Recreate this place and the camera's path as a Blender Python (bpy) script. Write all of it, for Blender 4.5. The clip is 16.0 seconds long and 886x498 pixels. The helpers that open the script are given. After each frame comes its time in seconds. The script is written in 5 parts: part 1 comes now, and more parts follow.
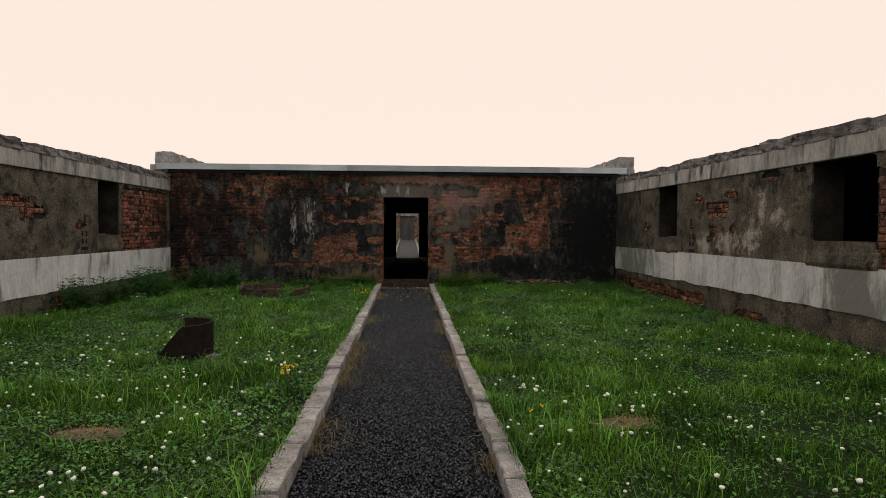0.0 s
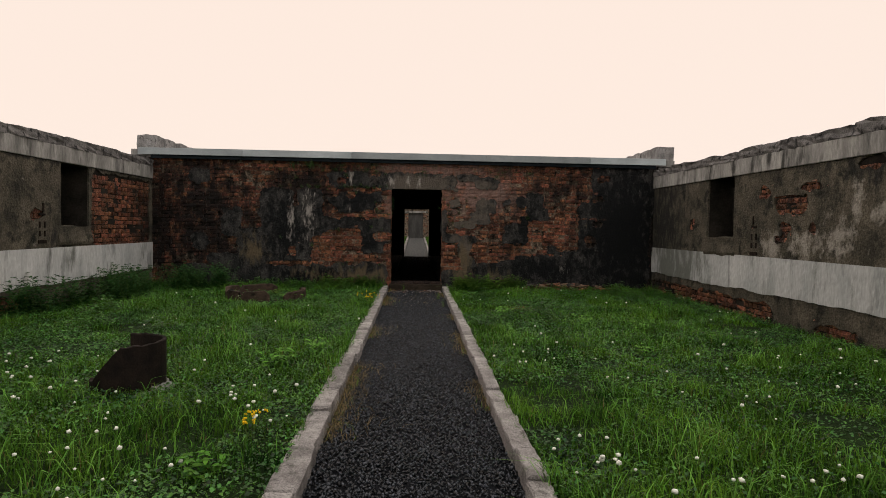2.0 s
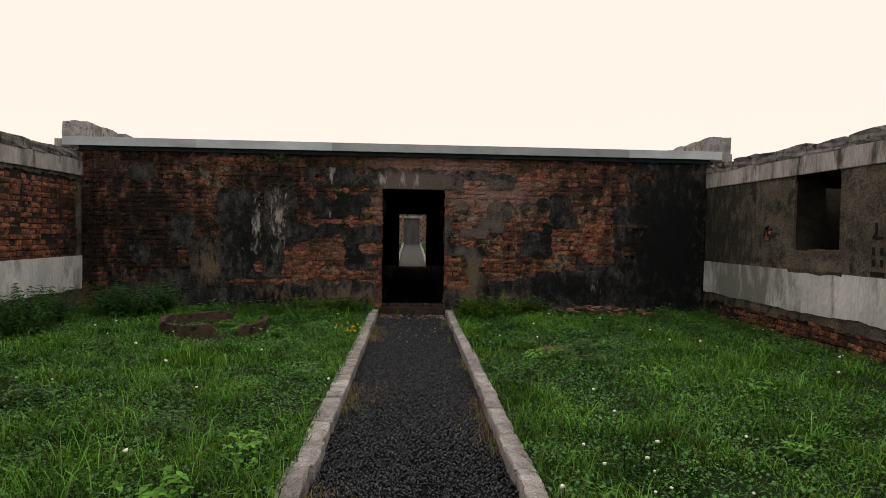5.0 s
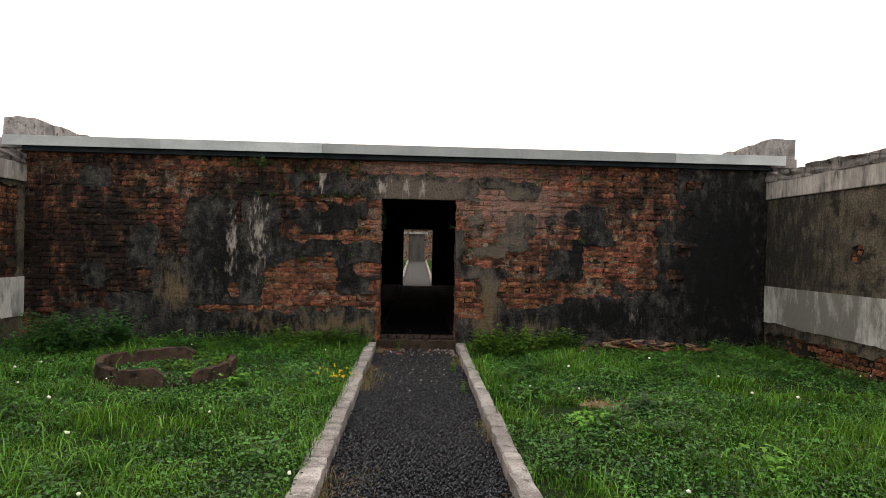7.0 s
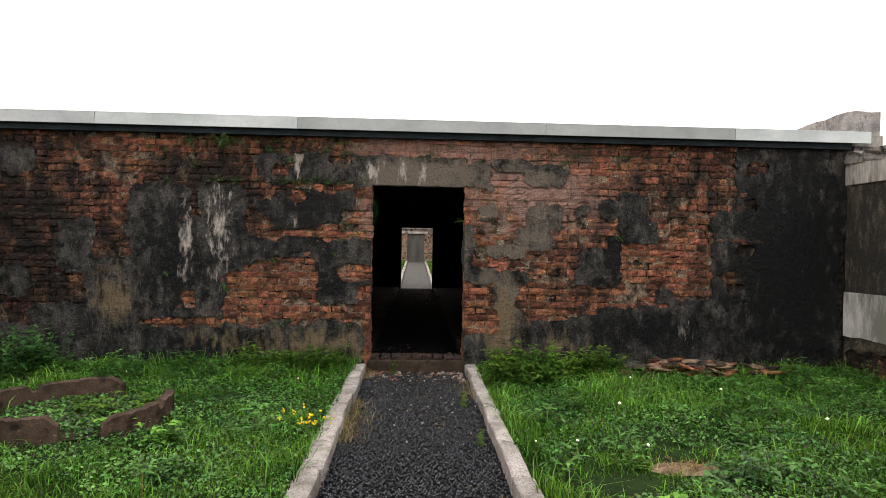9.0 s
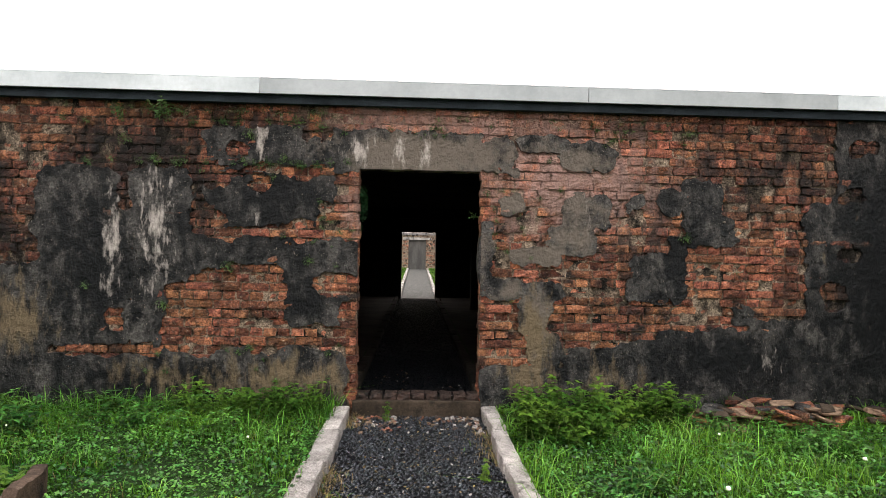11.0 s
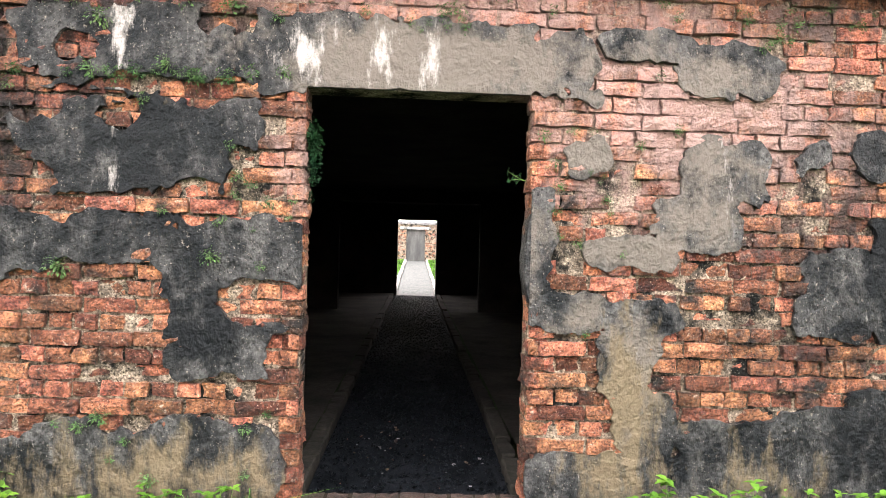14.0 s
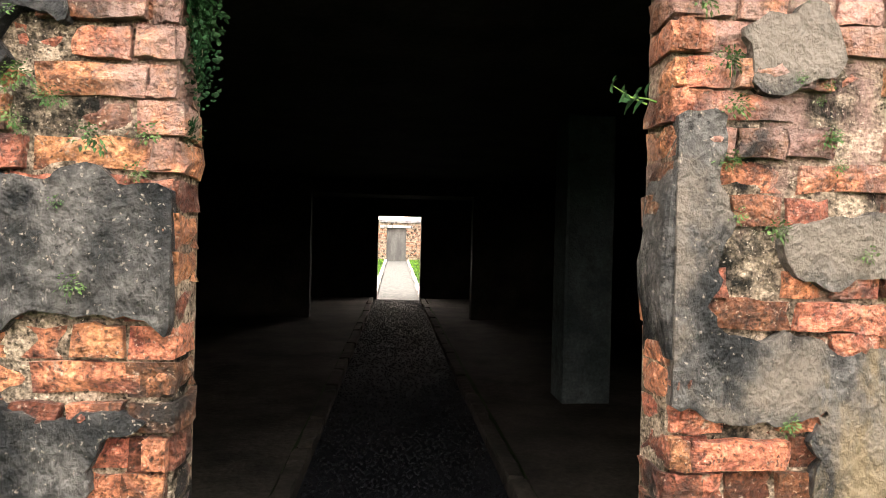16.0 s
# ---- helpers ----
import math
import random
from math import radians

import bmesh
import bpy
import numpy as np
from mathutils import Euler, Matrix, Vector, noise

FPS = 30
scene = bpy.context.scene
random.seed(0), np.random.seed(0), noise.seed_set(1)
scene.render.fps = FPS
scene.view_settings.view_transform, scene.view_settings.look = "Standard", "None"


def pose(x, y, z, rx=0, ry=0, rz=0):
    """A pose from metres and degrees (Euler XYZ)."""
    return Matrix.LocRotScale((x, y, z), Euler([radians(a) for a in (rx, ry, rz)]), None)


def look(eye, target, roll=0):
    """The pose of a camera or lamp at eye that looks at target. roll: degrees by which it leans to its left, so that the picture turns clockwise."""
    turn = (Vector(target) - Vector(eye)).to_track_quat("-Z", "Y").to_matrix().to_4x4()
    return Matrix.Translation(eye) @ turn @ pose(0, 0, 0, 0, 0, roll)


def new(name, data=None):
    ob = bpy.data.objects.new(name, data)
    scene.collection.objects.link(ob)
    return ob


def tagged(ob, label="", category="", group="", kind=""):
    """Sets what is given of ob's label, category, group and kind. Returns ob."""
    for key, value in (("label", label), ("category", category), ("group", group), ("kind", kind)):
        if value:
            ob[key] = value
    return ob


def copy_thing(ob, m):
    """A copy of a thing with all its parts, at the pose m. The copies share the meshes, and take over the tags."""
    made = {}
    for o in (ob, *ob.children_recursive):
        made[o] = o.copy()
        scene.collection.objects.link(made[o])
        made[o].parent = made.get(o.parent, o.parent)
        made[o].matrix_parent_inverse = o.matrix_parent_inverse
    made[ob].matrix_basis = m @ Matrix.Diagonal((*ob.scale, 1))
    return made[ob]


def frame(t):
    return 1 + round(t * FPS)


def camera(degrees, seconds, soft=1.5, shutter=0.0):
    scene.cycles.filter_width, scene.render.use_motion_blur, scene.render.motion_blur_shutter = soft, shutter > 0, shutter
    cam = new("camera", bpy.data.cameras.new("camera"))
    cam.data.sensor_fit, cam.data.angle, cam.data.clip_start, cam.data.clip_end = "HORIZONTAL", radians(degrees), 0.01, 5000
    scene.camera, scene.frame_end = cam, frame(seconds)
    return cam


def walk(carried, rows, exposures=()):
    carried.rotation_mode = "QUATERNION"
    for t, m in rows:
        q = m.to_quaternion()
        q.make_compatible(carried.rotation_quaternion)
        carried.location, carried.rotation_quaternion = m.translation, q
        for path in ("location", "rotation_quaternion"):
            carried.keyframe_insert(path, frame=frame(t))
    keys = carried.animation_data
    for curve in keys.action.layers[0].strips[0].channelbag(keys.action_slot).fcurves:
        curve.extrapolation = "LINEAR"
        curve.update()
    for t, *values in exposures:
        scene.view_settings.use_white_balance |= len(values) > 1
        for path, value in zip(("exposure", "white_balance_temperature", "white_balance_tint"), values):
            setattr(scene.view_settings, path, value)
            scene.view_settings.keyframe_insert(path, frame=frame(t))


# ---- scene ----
cam = camera(72.2, 16.0, soft=0.5)
PATH = [
    (0, (0.033, -1.057, 1.407), (0.147, 0.939, 1.34), 0.3),
    (0.5, (0.019, -0.68, 1.402), (0.123, 1.316, 1.33), 0.6),
    (1, (0.036, -0.271, 1.385), (0.142, 1.725, 1.312), 1.0),
    (1.5, (0.001, 0.116, 1.348), (0.104, 2.112, 1.275), 1.1),
    (2, (-0.036, 0.515, 1.355), (0.054, 2.512, 1.283), 1.0),
    (2.5, (-0.028, 0.95, 1.408), (0.044, 2.947, 1.329), 1.0),
    (3, (-0.072, 1.371, 1.388), (0.0, 3.368, 1.307), 0.9),
    (3.5, (-0.094, 1.79, 1.376), (-0.02, 3.787, 1.297), 0.8),
    (4, (-0.053, 2.203, 1.395), (0.031, 4.199, 1.318), 0.8),
    (4.2, (-0.07, 2.378, 1.413), (0.034, 4.373, 1.332), 0.9),
    (6.3, (-0.048, 4.089, 1.424), (0.048, 6.087, 1.423), 1.2),
    (6.5, (-0.056, 4.263, 1.414), (0.034, 6.261, 1.41), 1.2),
    (7, (-0.054, 4.683, 1.448), (0.033, 6.681, 1.446), 1.2),
    (7.5, (-0.081, 5.083, 1.432), (0.006, 7.081, 1.428), 1.1),
    (8, (-0.065, 5.495, 1.42), (0.018, 7.494, 1.415), 1.0),
    (8.5, (-0.035, 5.924, 1.434), (0.055, 7.922, 1.429), 1.1),
    (9, (-0.053, 6.347, 1.426), (0.037, 8.345, 1.425), 1.0),
    (9.2, (-0.055, 6.494, 1.433), (0.036, 8.492, 1.433), 1.0),
    (11.3, (-0.037, 8.282, 1.396), (0.043, 10.281, 1.42), 1.1),
    (11.5, (-0.026, 8.435, 1.404), (0.043, 10.434, 1.418), 1.1),
    (12, (-0.063, 8.862, 1.399), (0.022, 10.86, 1.406), 1.0),
    (12.5, (-0.014, 9.261, 1.404), (0.066, 11.259, 1.41), 0.8),
    (13, (0.004, 9.655, 1.418), (0.078, 11.654, 1.409), 1.6),
    (13.5, (-0.038, 10.08, 1.415), (0.048, 12.078, 1.408), 1.6),
    (14, (-0.031, 10.477, 1.415), (0.058, 12.475, 1.407), 1.6),
    (14.5, (-0.053, 10.859, 1.431), (0.064, 12.856, 1.431), 1.7),
    (15, (-0.122, 11.231, 1.442), (0.01, 13.226, 1.452), 1.6),
    (15.5, (-0.117, 11.651, 1.399), (0.022, 13.646, 1.401), 1.6),
    (16, (-0.101, 12.036, 1.396), (0.055, 14.03, 1.388), 1.4),
]
EXPOSURES = [(0, 0.0, 6500, 10), (4, 0.02, 6500, 10), (6.5, 0.58, 6500, 10), (9, 1.32, 6450, 10), (11.5, 2.02, 6200, 10), (12.5, 2.6, 6050, 10), (13.5, 3.3, 6000, 10), (14.5, 3.58, 6050, 10), (15.5, 3.62, 6400, 10), (16, 3.68, 6700, 10)]
walk(cam, [(t, look(eye, target, roll)) for t, eye, target, roll in PATH], EXPOSURES)

# ---- sky and sun: a bright, even overcast ----
world = bpy.data.worlds.new("overcast_sky")
scene.world = world
world.use_nodes = True
wn, wl = world.node_tree.nodes, world.node_tree.links
sky = wn.new("ShaderNodeTexSky")
sky.sky_type, sky.sun_disc, sky.sun_elevation, sky.sun_rotation = "NISHITA", False, radians(62), radians(200)
back = wn["Background"]
back.inputs["Strength"].default_value = 0.1
cloud = wn.new("ShaderNodeMixRGB")
cloud.inputs[0].default_value = 0.95
cloud.inputs[2].default_value = (10.3, 8.6, 7.5, 1)
wl.new(sky.outputs[0], cloud.inputs[1])
wl.new(cloud.outputs[0], back.inputs[0])
sun = new("sun", bpy.data.lights.new("sun", "SUN"))
sun.data.energy, sun.data.angle, sun.data.color = 0.75, radians(95), (0.72, 0.95, 1.0)
sun.matrix_world = look((1, -1, 12), (0, 2, 0))


# ---- materials ----
def surface(name, dark, light, scale=3.0, rough=0.8, bump=0.3, grain=60.0, spots=None, amount=0.5, spot_scale=6.0, pieces=0.0, stretch=(1, 1, 1), spec=0.1, dist=0.01, contrast=0.3, smear=None, smear_amount=0.35, smear_scale=20, flecks=(), fleck_scale=110.0, fleck_share=0.25):
    """Two colours mixed by a large noise and a fine grain, with stains of a third colour, in world metres."""
    m = bpy.data.materials.new(name)
    m.use_nodes = True
    n, l = m.node_tree.nodes, m.node_tree.links
    bsdf = n["Principled BSDF"]
    geo = n.new("ShaderNodeNewGeometry")
    warp = n.new("ShaderNodeMapping")
    warp.inputs["Scale"].default_value = stretch
    l.new(geo.outputs["Position"], warp.inputs["Vector"])

    def noisy(sc, detail, lo, hi):
        t = n.new("ShaderNodeTexNoise")
        t.inputs["Scale"].default_value, t.inputs["Detail"].default_value, t.inputs["Roughness"].default_value = sc, detail, 0.62
        l.new(warp.outputs[0], t.inputs["Vector"])
        r = n.new("ShaderNodeMapRange")
        r.inputs["From Min"].default_value, r.inputs["From Max"].default_value = lo, hi
        l.new(t.outputs["Fac"], r.inputs["Value"])
        return r.outputs[0]

    def mix(fac, a, b, kind="MIX"):
        x = n.new("ShaderNodeMixRGB")
        x.blend_type = kind
        for socket, v in zip(x.inputs, (fac, a, b)):
            if isinstance(v, (int, float)):
                socket.default_value = v
            elif isinstance(v, tuple):
                socket.default_value = (*v, 1)
            else:
                l.new(v, socket)
        return x.outputs[0]

    fine = noisy(grain, 5, 0.3, 0.7)
    col = mix(noisy(scale, 6, 0.34, 0.66), dark, light)
    if pieces:
        info, add, hsv = n.new("ShaderNodeObjectInfo"), n.new("ShaderNodeMath"), n.new("ShaderNodeHueSaturation")
        add.operation = "ADD"
        l.new(info.outputs["Random"], add.inputs[0])
        l.new(geo.outputs["Random Per Island"], add.inputs[1])
        fr = n.new("ShaderNodeMath")
        fr.operation = "FRACT"
        l.new(add.outputs[0], fr.inputs[0])
        val = n.new("ShaderNodeMapRange")
        val.inputs["To Min"].default_value, val.inputs["To Max"].default_value = 1 - pieces, 1 + pieces * 0.8
        l.new(fr.outputs[0], val.inputs["Value"])
        l.new(val.outputs[0], hsv.inputs["Value"])
        hue = n.new("ShaderNodeMapRange")
        hue.inputs["To Min"].default_value, hue.inputs["To Max"].default_value = 0.5 - 0.018 * pieces, 0.5 + 0.018 * pieces
        mul = n.new("ShaderNodeMath")
        mul.operation = "MULTIPLY"
        mul.inputs[1].default_value = 7.31
        l.new(fr.outputs[0], mul.inputs[0])
        fr2 = n.new("ShaderNodeMath")
        fr2.operation = "FRACT"
        l.new(mul.outputs[0], fr2.inputs[0])
        l.new(fr2.outputs[0], hue.inputs["Value"])
        l.new(hue.outputs[0], hsv.inputs["Hue"])
        l.new(col, hsv.inputs["Color"])
        col = hsv.outputs[0]
    shade = n.new("ShaderNodeMapRange")
    shade.inputs["To Min"].default_value, shade.inputs["To Max"].default_value = 1 - contrast, 1 + contrast
    l.new(fine, shade.inputs["Value"])
    col = mix(1.0, col, shade.outputs[0], "MULTIPLY")
    if spots:
        col = mix(noisy(spot_scale, 7, 1 - amount, 1 - amount + 0.13), col, spots)
    if smear:
        col = mix(noisy(smear_scale, 8, 1 - smear_amount, 1 - smear_amount + 0.08), col, smear)
    for k, fleck in enumerate(flecks):
        cells, size, share, both = n.new("ShaderNodeTexVoronoi"), n.new("ShaderNodeMapRange"), n.new("ShaderNodeMath"), n.new("ShaderNodeMath")
        cells.inputs["Scale"].default_value = fleck_scale * (1 + 0.6 * k)
        ragged, bend = n.new("ShaderNodeTexNoise"), n.new("ShaderNodeVectorMath")
        ragged.inputs["Scale"].default_value, ragged.inputs["Detail"].default_value = fleck_scale * 0.8, 3
        bend.operation, bend.inputs[1].default_value = "MULTIPLY_ADD", (2.2 / fleck_scale,) * 3
        l.new(geo.outputs["Position"], ragged.inputs["Vector"])
        l.new(ragged.outputs["Color"], bend.inputs[0])
        l.new(geo.outputs["Position"], bend.inputs[2])
        l.new(bend.outputs[0], cells.inputs["Vector"])
        size.inputs["From Min"].default_value, size.inputs["From Max"].default_value = 0.55, 0.2
        size.inputs["To Max"].default_value = 0.85 - 0.3 * k
        l.new(cells.outputs["Distance"], size.inputs["Value"])
        split = n.new("ShaderNodeSeparateColor")
        l.new(cells.outputs["Color"], split.inputs[0])
        share.operation, share.inputs[1].default_value = "LESS_THAN", fleck_share * (1 - 0.6 * k)
        l.new(split.outputs[0], share.inputs[0])
        both.operation = "MULTIPLY"
        l.new(size.outputs[0], both.inputs[0])
        l.new(share.outputs[0], both.inputs[1])
        col = mix(both.outputs[0], col, fleck)
    bsdf.inputs["Roughness"].default_value = rough
    bsdf.inputs["Specular IOR Level"].default_value = spec
    l.new(col, bsdf.inputs["Base Color"])
    b = n.new("ShaderNodeBump")
    b.inputs["Strength"].default_value, b.inputs["Distance"].default_value = bump, dist
    l.new(noisy(grain * 0.6, 7, 0.2, 0.8), b.inputs["Height"])
    l.new(b.outputs[0], bsdf.inputs["Normal"])
    return m


def stained(m, attribute, colour, lo=0.3, hi=0.62, scale=9.0, stretch=(1, 1, 0.35)):
    """Lays a stain of its own shape, held in a mesh attribute, over the colour of m."""
    n, l = m.node_tree.nodes, m.node_tree.links
    bsdf = n["Principled BSDF"]
    before = bsdf.inputs["Base Color"].links[0].from_socket
    a = n.new("ShaderNodeAttribute")
    a.attribute_name = attribute
    geo, warp, t = n.new("ShaderNodeNewGeometry"), n.new("ShaderNodeMapping"), n.new("ShaderNodeTexNoise")
    warp.inputs["Scale"].default_value = stretch
    t.inputs["Scale"].default_value, t.inputs["Detail"].default_value, t.inputs["Roughness"].default_value = scale, 8, 0.7
    l.new(geo.outputs["Position"], warp.inputs[0])
    l.new(warp.outputs[0], t.inputs["Vector"])
    add, r, x = n.new("ShaderNodeMath"), n.new("ShaderNodeMapRange"), n.new("ShaderNodeMixRGB")
    add.operation = "MULTIPLY_ADD"
    add.inputs[1].default_value = 2.0
    l.new(t.outputs["Fac"], add.inputs[0])
    l.new(a.outputs["Fac"], add.inputs[2])
    r.inputs["From Min"].default_value, r.inputs["From Max"].default_value = 1 + lo, 1 + hi
    l.new(add.outputs[0], r.inputs["Value"])
    l.new(r.outputs[0], x.inputs[0])
    l.new(before, x.inputs[1])
    x.inputs[2].default_value = (*colour, 1)
    l.new(x.outputs[0], bsdf.inputs["Base Color"])
    return m


def soot_haze(m, spots, colour, late=0.12):
    """Old soot and painted pale haze on the back wall: soft blots of (x, z, half width, half height, strength), broken
    up by noise.
    """
    n, l = m.node_tree.nodes, m.node_tree.links
    bsdf = n["Principled BSDF"]
    before = bsdf.inputs["Base Color"].links[0].from_socket
    geo, total = n.new("ShaderNodeNewGeometry"), None
    for x, z, w, h, s in spots:
        sub, length, r = n.new("ShaderNodeVectorMath"), n.new("ShaderNodeVectorMath"), n.new("ShaderNodeMapRange")
        scale = n.new("ShaderNodeVectorMath")
        sub.operation, scale.operation, length.operation = "SUBTRACT", "MULTIPLY", "LENGTH"
        sub.inputs[1].default_value, scale.inputs[1].default_value = (x, 13.33, z), (1 / w, 1.0, 1 / h)
        l.new(geo.outputs["Position"], sub.inputs[0])
        l.new(sub.outputs[0], scale.inputs[0])
        l.new(scale.outputs[0], length.inputs[0])
        r.inputs["To Min"].default_value, r.inputs["To Max"].default_value = s, 0
        l.new(length.outputs["Value"], r.inputs["Value"])
        if total is None:
            total = r.outputs[0]
        else:
            top = n.new("ShaderNodeMath")
            top.operation = "MAXIMUM"
            l.new(total, top.inputs[0])
            l.new(r.outputs[0], top.inputs[1])
            total = top.outputs[0]
    warp, t = n.new("ShaderNodeMapping"), n.new("ShaderNodeTexNoise")
    warp.inputs["Scale"].default_value = (1, 1, 0.4)
    t.inputs["Scale"].default_value, t.inputs["Detail"].default_value, t.inputs["Roughness"].default_value = 6, 8, 0.7
    l.new(geo.outputs["Position"], warp.inputs[0])
    l.new(warp.outputs[0], t.inputs["Vector"])
    add, r, x = n.new("ShaderNodeMath"), n.new("ShaderNodeMapRange"), n.new("ShaderNodeMixRGB")
    add.operation = "MULTIPLY_ADD"
    add.inputs[1].default_value = 1.7
    l.new(t.outputs["Fac"], add.inputs[0])
    l.new(total, add.inputs[2])
    r.inputs["From Min"].default_value, r.inputs["From Max"].default_value, r.inputs["To Max"].default_value = 0.85 + late, 1.2 + late, 0.93
    l.new(add.outputs[0], r.inputs["Value"])
    l.new(r.outputs[0], x.inputs[0])
    l.new(before, x.inputs[1])
    x.inputs[2].default_value = (*colour, 1)
    l.new(x.outputs[0], bsdf.inputs["Base Color"])


SOIL = surface("mossy_soil", (0.007, 0.014, 0.004), (0.014, 0.03, 0.007), 3, 0.95, 0.6, 40)
BARE = surface("bare_soil", (0.09, 0.06, 0.04), (0.24, 0.17, 0.12), 12, 0.95, 1.0, 60, spots=(0.05, 0.04, 0.025), amount=0.45, spot_scale=16)
GRIT = surface("wet_grit", (0.004, 0.0045, 0.006), (0.012, 0.013, 0.016), 5, 0.7, 0.8, 120, spec=0.05)
GRAVEL = surface("dark_gravel", (0.003, 0.0035, 0.0045), (0.06, 0.067, 0.08), 45, 0.25, 0.3, 200, pieces=0.95, spec=0.35)
GRANITE = surface("granite", (0.19, 0.175, 0.168), (0.45, 0.42, 0.405), 6, 0.6, 0.9, 130, spots=(0.09, 0.085, 0.075), amount=0.43, spot_scale=13, pieces=0.25, contrast=0.6, smear=(0.05, 0.07, 0.03), smear_amount=0.3, smear_scale=7, flecks=((0.05, 0.048, 0.046), (0.62, 0.58, 0.56)), fleck_scale=120, fleck_share=0.25)
COPING = surface("weathered_stone", (0.09, 0.088, 0.088), (0.23, 0.222, 0.22), 5, 0.9, 0.9, 60, spots=(0.025, 0.026, 0.027), amount=0.47, spot_scale=9, pieces=0.25, contrast=0.4)
BRICK = surface("red_brick", (0.095, 0.031, 0.021), (0.37, 0.155, 0.082), 15, 0.42, 1.0, 85, spots=(0.014, 0.012, 0.011), amount=0.48, spot_scale=4.5, pieces=0.65, dist=0.03, contrast=0.75, smear=(0.36, 0.29, 0.23), smear_amount=0.38, smear_scale=21, spec=0.22, flecks=((0.02, 0.014, 0.011), (0.42, 0.33, 0.26)), fleck_scale=90, fleck_share=0.22)
MORTAR = surface("old_mortar", (0.085, 0.07, 0.054), (0.36, 0.295, 0.225), 16, 0.95, 1.0, 90, spots=(0.012, 0.012, 0.011), amount=0.51, spot_scale=6.5, dist=0.03, contrast=0.85, spec=0.05, flecks=((0.015, 0.013, 0.01), (0.5, 0.44, 0.36)), fleck_scale=95, fleck_share=0.3)
# pinkish bloom together with pale haze, painted onto the upper brickwork
HAZE_BLOOM = ((1.3, 2.1, 1.8, 1.0, 0.62), (0.3, 2.55, 2.8, 0.45, 0.55), (-0.65, 1.7, 0.3, 0.6, 0.4))
SOOT = ((-2.4, 2.0, 1.4, 1.2, 0.62), (4.6, 1.3, 1.7, 3.0, 0.9), (-4.4, 1.4, 2.2, 2.8, 0.58), (3.1, 2.2, 1.6, 0.8, 0.42), (2.7, 0.5, 1.4, 0.4, 0.5), (-4.2, 0.3, 2.4, 0.8, 0.6), (-4.6, 2.5, 2.2, 0.6, 0.48), (2.0, 1.2, 0.7, 1.1, 0.42), (-1.7, 2.5, 1.6, 0.4, 0.45), (2.4, 2.55, 1.8, 0.3, 0.3), (-5.3, 1.3, 0.6, 2.0, 0.7))
for m in (BRICK, MORTAR):
    soot_haze(m, HAZE_BLOOM, (0.3, 0.2, 0.175), 0.22)
    soot_haze(m, SOOT, (0.008, 0.0085, 0.009))
PARAPET = surface("pale_granite", (0.16, 0.158, 0.158), (0.36, 0.355, 0.355), 6, 0.85, 0.9, 70, spots=(0.05, 0.05, 0.05), amount=0.45, spot_scale=10, pieces=0.15, contrast=0.4)
# shaded copy of the path gravel, for under the hall roof
SHADEGRAVEL = surface("shade_black_gravel", (0.002, 0.0026, 0.0035), (0.008, 0.0095, 0.012), 30, 0.5, 0.3, 200, pieces=0.9, spec=0.08)
GREYPATH = surface("pale_gravel", (0.035, 0.036, 0.036), (0.09, 0.09, 0.086), 9, 0.9, 0.8, 60)
PLASTER = surface("grimy_plaster", (0.008, 0.0095, 0.011), (0.072, 0.07, 0.067), 5, 0.48, 1.0, 55, spots=(0.005, 0.006, 0.007), amount=0.52, spot_scale=6, stretch=(1, 1, 0.75), dist=0.022, contrast=0.6, smear=(0.2, 0.175, 0.145), smear_amount=0.37, smear_scale=34, spec=0.12, flecks=((0.006, 0.006, 0.006), (0.24, 0.22, 0.19)), fleck_scale=85, fleck_share=0.2)
stained(PLASTER, "pale", (0.105, 0.092, 0.078), scale=5, stretch=(1, 1, 0.8))
stained(PLASTER, "grime", (0.005, 0.006, 0.007), stretch=(1, 1, 0.6))
stained(PLASTER, "earth", (0.12, 0.095, 0.06))
stained(PLASTER, "lime", (0.32, 0.3, 0.28), scale=16, stretch=(1, 1, 0.32))
RENDER = surface("brown_render", (0.05, 0.047, 0.038), (0.14, 0.124, 0.096), 2.6, 0.85, 1.0, 45, spots=(0.022, 0.023, 0.02), amount=0.47, spot_scale=4.5, dist=0.02, contrast=0.5, smear=(0.28, 0.25, 0.21), smear_amount=0.32, smear_scale=12)
stained(RENDER, "lime", (0.34, 0.315, 0.28), scale=7, stretch=(1, 1, 0.8))
stained(RENDER, "grime", (0.03, 0.03, 0.028))
WHITE = surface("pale_paint", (0.4, 0.42, 0.425), (0.62, 0.63, 0.63), 2.5, 0.7, 0.4, 40, spots=(0.16, 0.165, 0.16), amount=0.44, spot_scale=3.2, stretch=(1, 1, 0.25), dist=0.006, contrast=0.15)
stained(WHITE, "dull", (0.17, 0.18, 0.165), scale=3)
BEAM = surface("old_concrete", (0.17, 0.17, 0.165), (0.4, 0.395, 0.38), 3.5, 0.85, 0.7, 40, spots=(0.06, 0.06, 0.058), amount=0.47, spot_scale=4.5, stretch=(1, 1, 0.25), dist=0.01, contrast=0.25)
METAL = surface("grey_sheet_metal", (0.24, 0.28, 0.3), (0.4, 0.45, 0.48), 1.2, 0.4, 0.05, 30, pieces=0.3, spec=0.4, contrast=0.06)
# near-black that paints the shade of hall and wing rooms into their surfaces
ROOMSHADE = surface("shade_toned_render", (0.012, 0.011, 0.01), (0.04, 0.036, 0.03), 2, 0.95, 0.4, 30)
